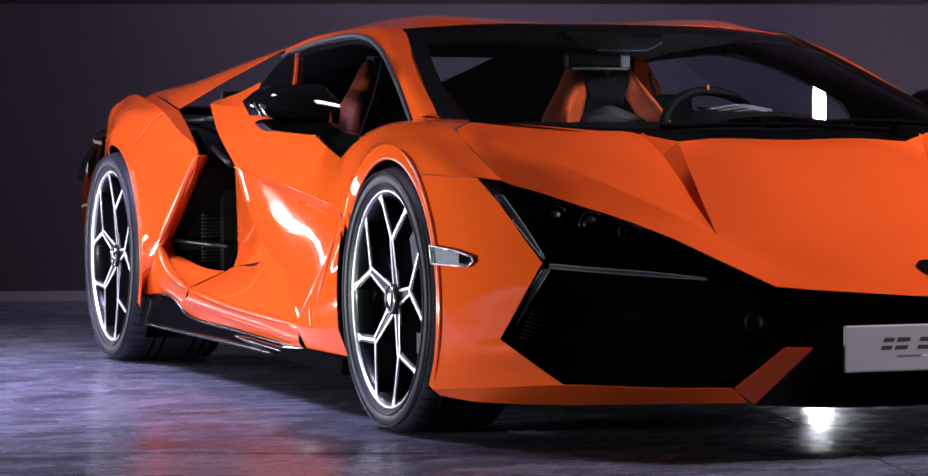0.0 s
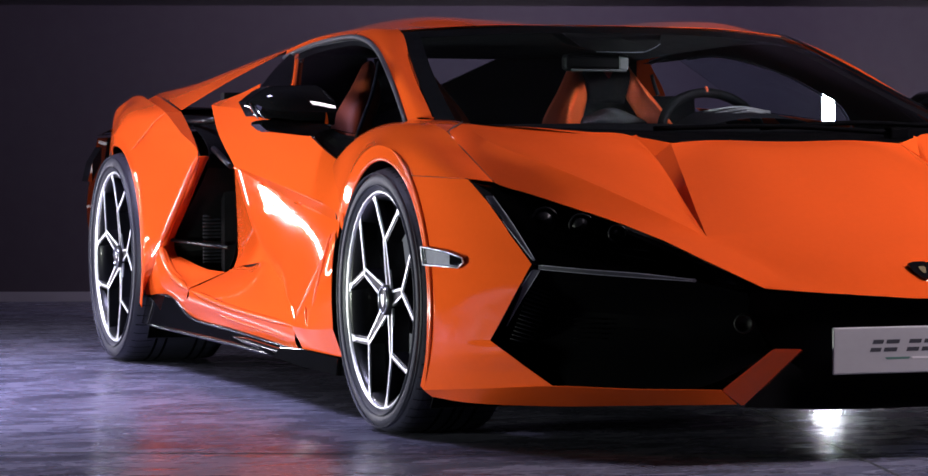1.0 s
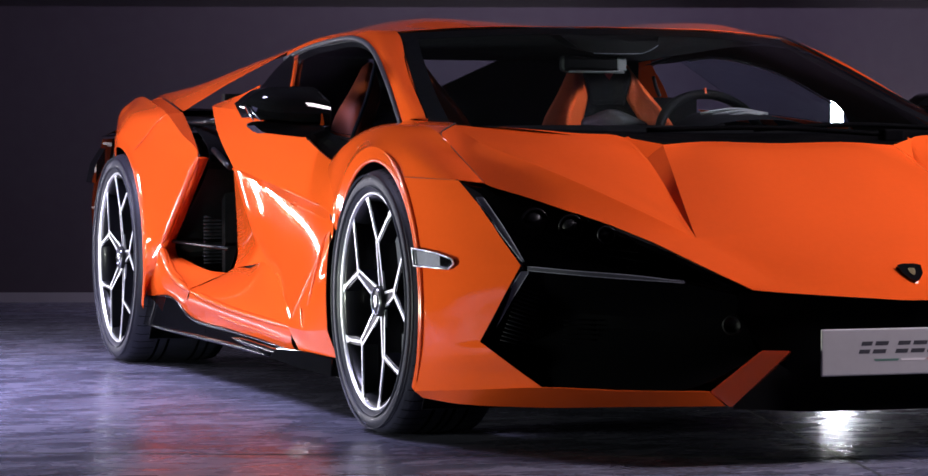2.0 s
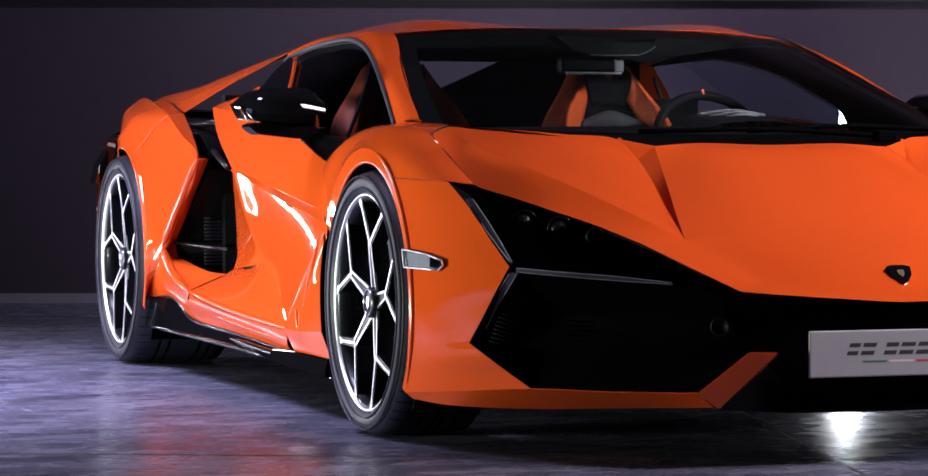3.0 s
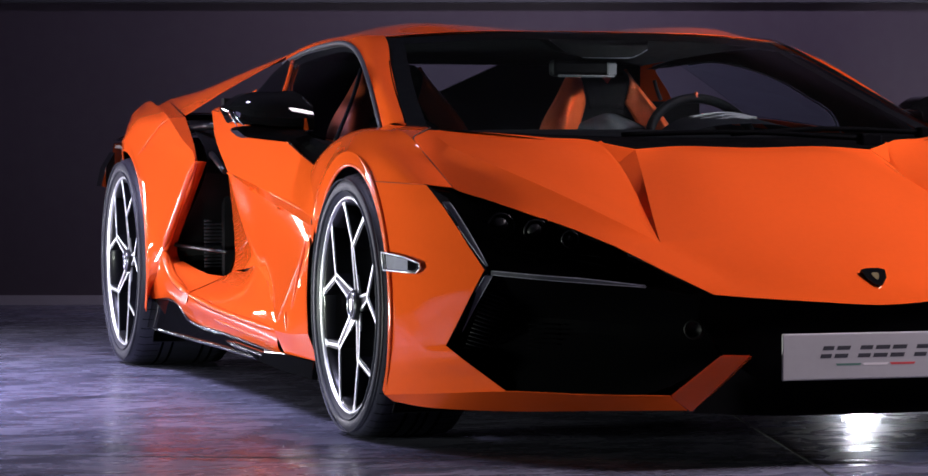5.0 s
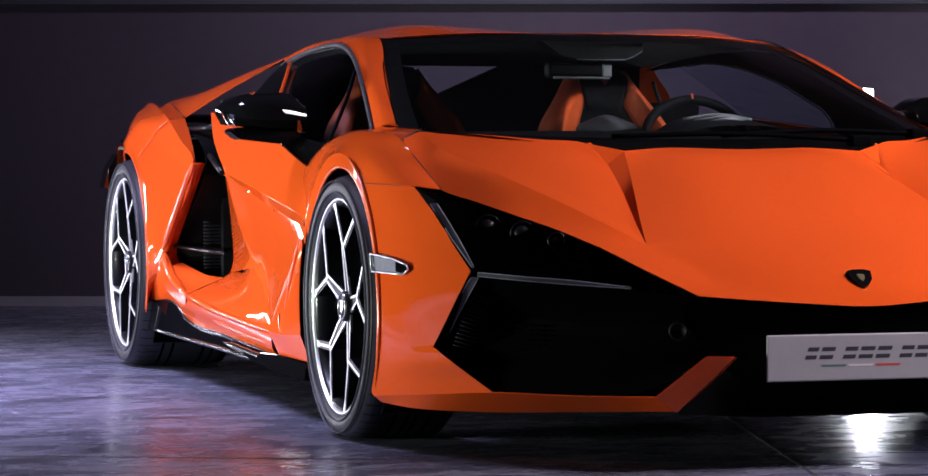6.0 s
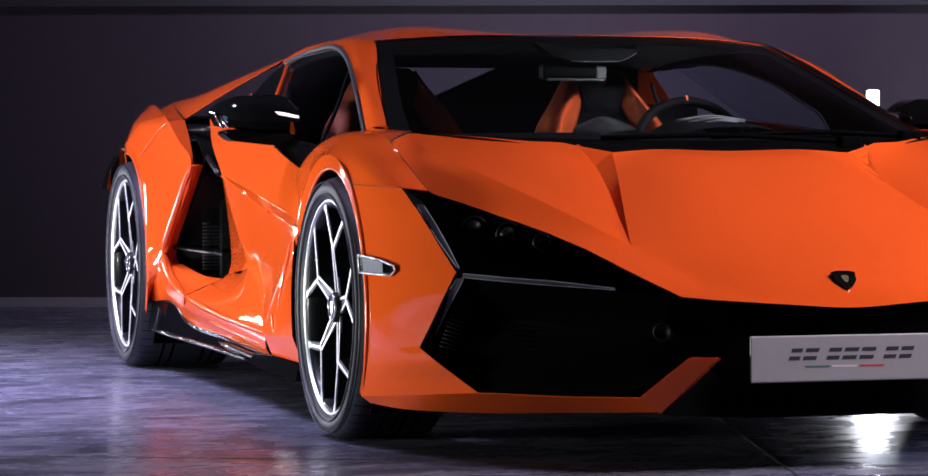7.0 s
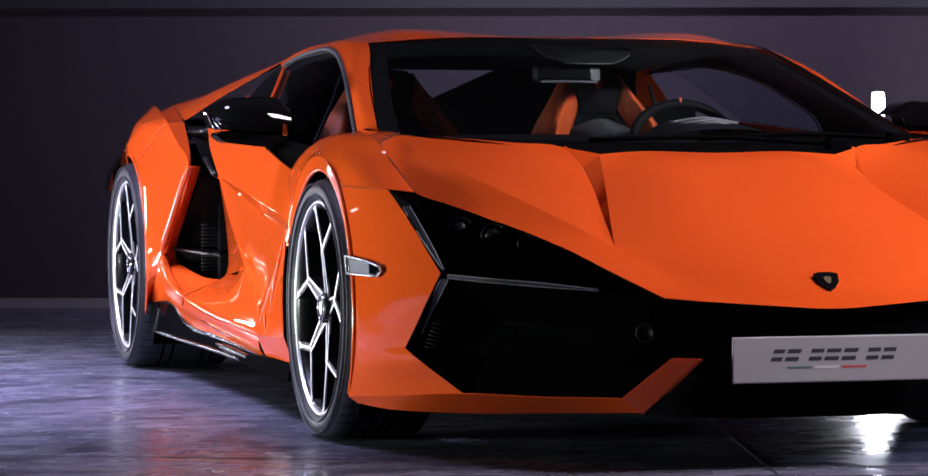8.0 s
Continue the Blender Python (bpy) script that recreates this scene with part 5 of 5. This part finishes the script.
def cabin():
    # seat belt
    bm = bmesh.new()
    tube(bm, [(0.634, 1.885, 1.0), (0.644, 1.885, 0.965), (0.656, 1.88, 0.93)], 0.007, 6, 8)
    part("seat_belt", bm, GREY_CLOTH, car)
    for x in (-0.36, 0.36):
        seat(x)
    skin("dashboard", [[mirror_y([(-0.72, 0.05, 0.775), (-0.3, -0.05, 0.765), (0, -0.08, 0.76)]), mirror_y([(-0.72, 0.45, 0.80), (-0.3, 0.42, 0.80), (0, 0.42, 0.80)]), mirror_y([(-0.72, 0.72, 0.785), (-0.3, 0.74, 0.79), (0, 0.75, 0.79)]), mirror_y([(-0.72, 0.80, 0.62), (-0.3, 0.82, 0.6), (0, 0.85, 0.55)])]], LEATHER, car, -1, nu=40, nv=20, gap=0)
    # instrument hood
    skin("instrument_hood", [[[(0.16, 0.50, 0.80), (0.25, 0.46, 0.825), (0.36, 0.45, 0.832), (0.47, 0.46, 0.825), (0.56, 0.50, 0.80)], [(0.16, 0.72, 0.80), (0.24, 0.70, 0.85), (0.36, 0.69, 0.862), (0.48, 0.70, 0.85), (0.56, 0.72, 0.80)]]], DASH, car, -1, nu=24, nv=10, gap=0, centre=(0.36, 0.6, 0.5))
    bm = bmesh.new()
    for i in range(3):
        tube(bm, [(0.25 + 0.02 * i, 0.66 - 0.04 * i, 0.852 - 0.006 * i), (0.36, 0.655 - 0.04 * i, 0.866 - 0.007 * i), (0.47 - 0.02 * i, 0.66 - 0.04 * i, 0.852 - 0.006 * i)], 0.0040, 5, 12)
    part("hood_grooves", bm, MIRROR_RIM, car)
    # steering wheel
    bm = bmesh.new()
    n, m = 48, 10
    rings = [[bm.verts.new(((0.172 + 0.015 * math.cos(b)) * math.cos(a), (0.150 + 0.015 * math.cos(b)) * math.sin(a), 0.016 * math.sin(b))) for b in np.linspace(0, 2 * math.pi, m, endpoint=False)] for a in np.linspace(0, 2 * math.pi, n, endpoint=False)]
    for i in range(n):
        for j in range(m):
            bm.faces.new((rings[i][j], rings[(i + 1) % n][j], rings[(i + 1) % n][(j + 1) % m], rings[i][(j + 1) % m])).smooth = True
    sw = part("steering_wheel", bm, LEATHER, car, "black leather steering wheel with an orange mark")
    sw.matrix_local = Matrix.Translation((0.378, 0.86, 0.776)) @ pose(0, 0, 0, 68)
    bm = bmesh.new()
    box(bm, (-0.16, -0.02, -0.012), (0.16, 0.02, 0.012), 0.008)
    box(bm, (-0.05, -0.05, -0.02), (0.05, 0.05, 0.02), 0.012)
    box(bm, (-0.018, -0.15, -0.01), (0.018, 0, 0.01), 0.005)
    part("wheel_spokes", bm, LEATHER, sw)
    bm = bmesh.new()
    box(bm, (-0.005, 0.145, -0.0158), (0.005, 0.1655, 0.0156), 0.003)
    part("top_mark", bm, ORANGE_LEATHER, sw)
    # inside mirror and sensor block on the header
    bm = bmesh.new()
    box(bm, (-0.108, -0.02, -0.026), (0.108, 0.02, 0.026), 0.014)
    mi = part("inside_mirror", bm, MATT_BLACK, car, "black inside mirror with a grey edge")
    mi.matrix_local = Matrix.Translation((0.005, 0.91, 1.003)) @ pose(0, 0, 0, 0, 0, 6)
    bm = bmesh.new()
    box(bm, (-0.09, -0.024, -0.028), (0.10, -0.016, -0.020), 0.003)
    box(bm, (0.075, -0.024, -0.020), (0.106, -0.016, 0.02), 0.003)
    part("mirror_edge", bm, MIRROR_RIM, mi)
    bm = bmesh.new()
    prism(bm, [(-0.155, 0.80, 1.09), (0.175, 0.80, 1.085), (0.172, 0.80, 1.056), (0.118, 0.80, 1.032), (-0.037, 0.80, 1.033), (-0.085, 0.80, 1.045)], (0, 0.12, 0.012))
    block = part("sensor_block", bm, MATT_BLACK, car)
    bm = bmesh.new()
    tube(bm, [(-0.150, 0.797, 1.088), (-0.118, 0.797, 1.066), (-0.088, 0.797, 1.046)], 0.0016, 6, 6)
    part("block_edge", bm, GREY_CLOTH, block)
    bm = bmesh.new()
    tube(bm, [(-0.037, 0.797, 1.031), (0.04, 0.797, 1.030), (0.118, 0.797, 1.032)], 0.0016, 6, 6)
    tube(bm, [(0.12, 0.797, 1.032), (0.15, 0.797, 1.044), (0.172, 0.797, 1.058)], 0.0016, 6, 6)
    part("block_edge", bm, GUIDE_EDGE, block)
    skin("headlining", [[mirror_y([(-0.58, 0.92, 1.075), (-0.3, 0.82, 1.088), (0, 0.80, 1.09)]), mirror_y([(-0.6, 1.3, 1.07), (-0.3, 1.3, 1.085), (0, 1.3, 1.085)]), mirror_y([(-0.6, 1.9, 1.05), (-0.3, 1.95, 1.055), (0, 1.95, 1.05)])]], DASH, car, -1, nu=20, nv=10, gap=0, centre=(0, 1.3, 3))
    bm = bmesh.new()
    box(bm, (-0.80, 0.3, 0.16), (0.80, 2.0, 0.20))
    box(bm, (-0.10, 0.75, 0.2), (0.10, 1.95, 0.48), 0.03)
    part("cabin_floor", bm, LEATHER, car)
    for s in (-1, 1):
        skin("door_card", [[[(-0.84, 0.25, 0.75), (-0.85, 1.0, 0.80), (-0.83, 1.9, 0.86)], [(-0.80, 0.25, 0.2), (-0.80, 1.0, 0.2), (-0.80, 1.9, 0.2)]]], LEATHER, car, s, nu=12, nv=6, gap=0, centre=(-s * -2, 1, 0.5))


cabin()
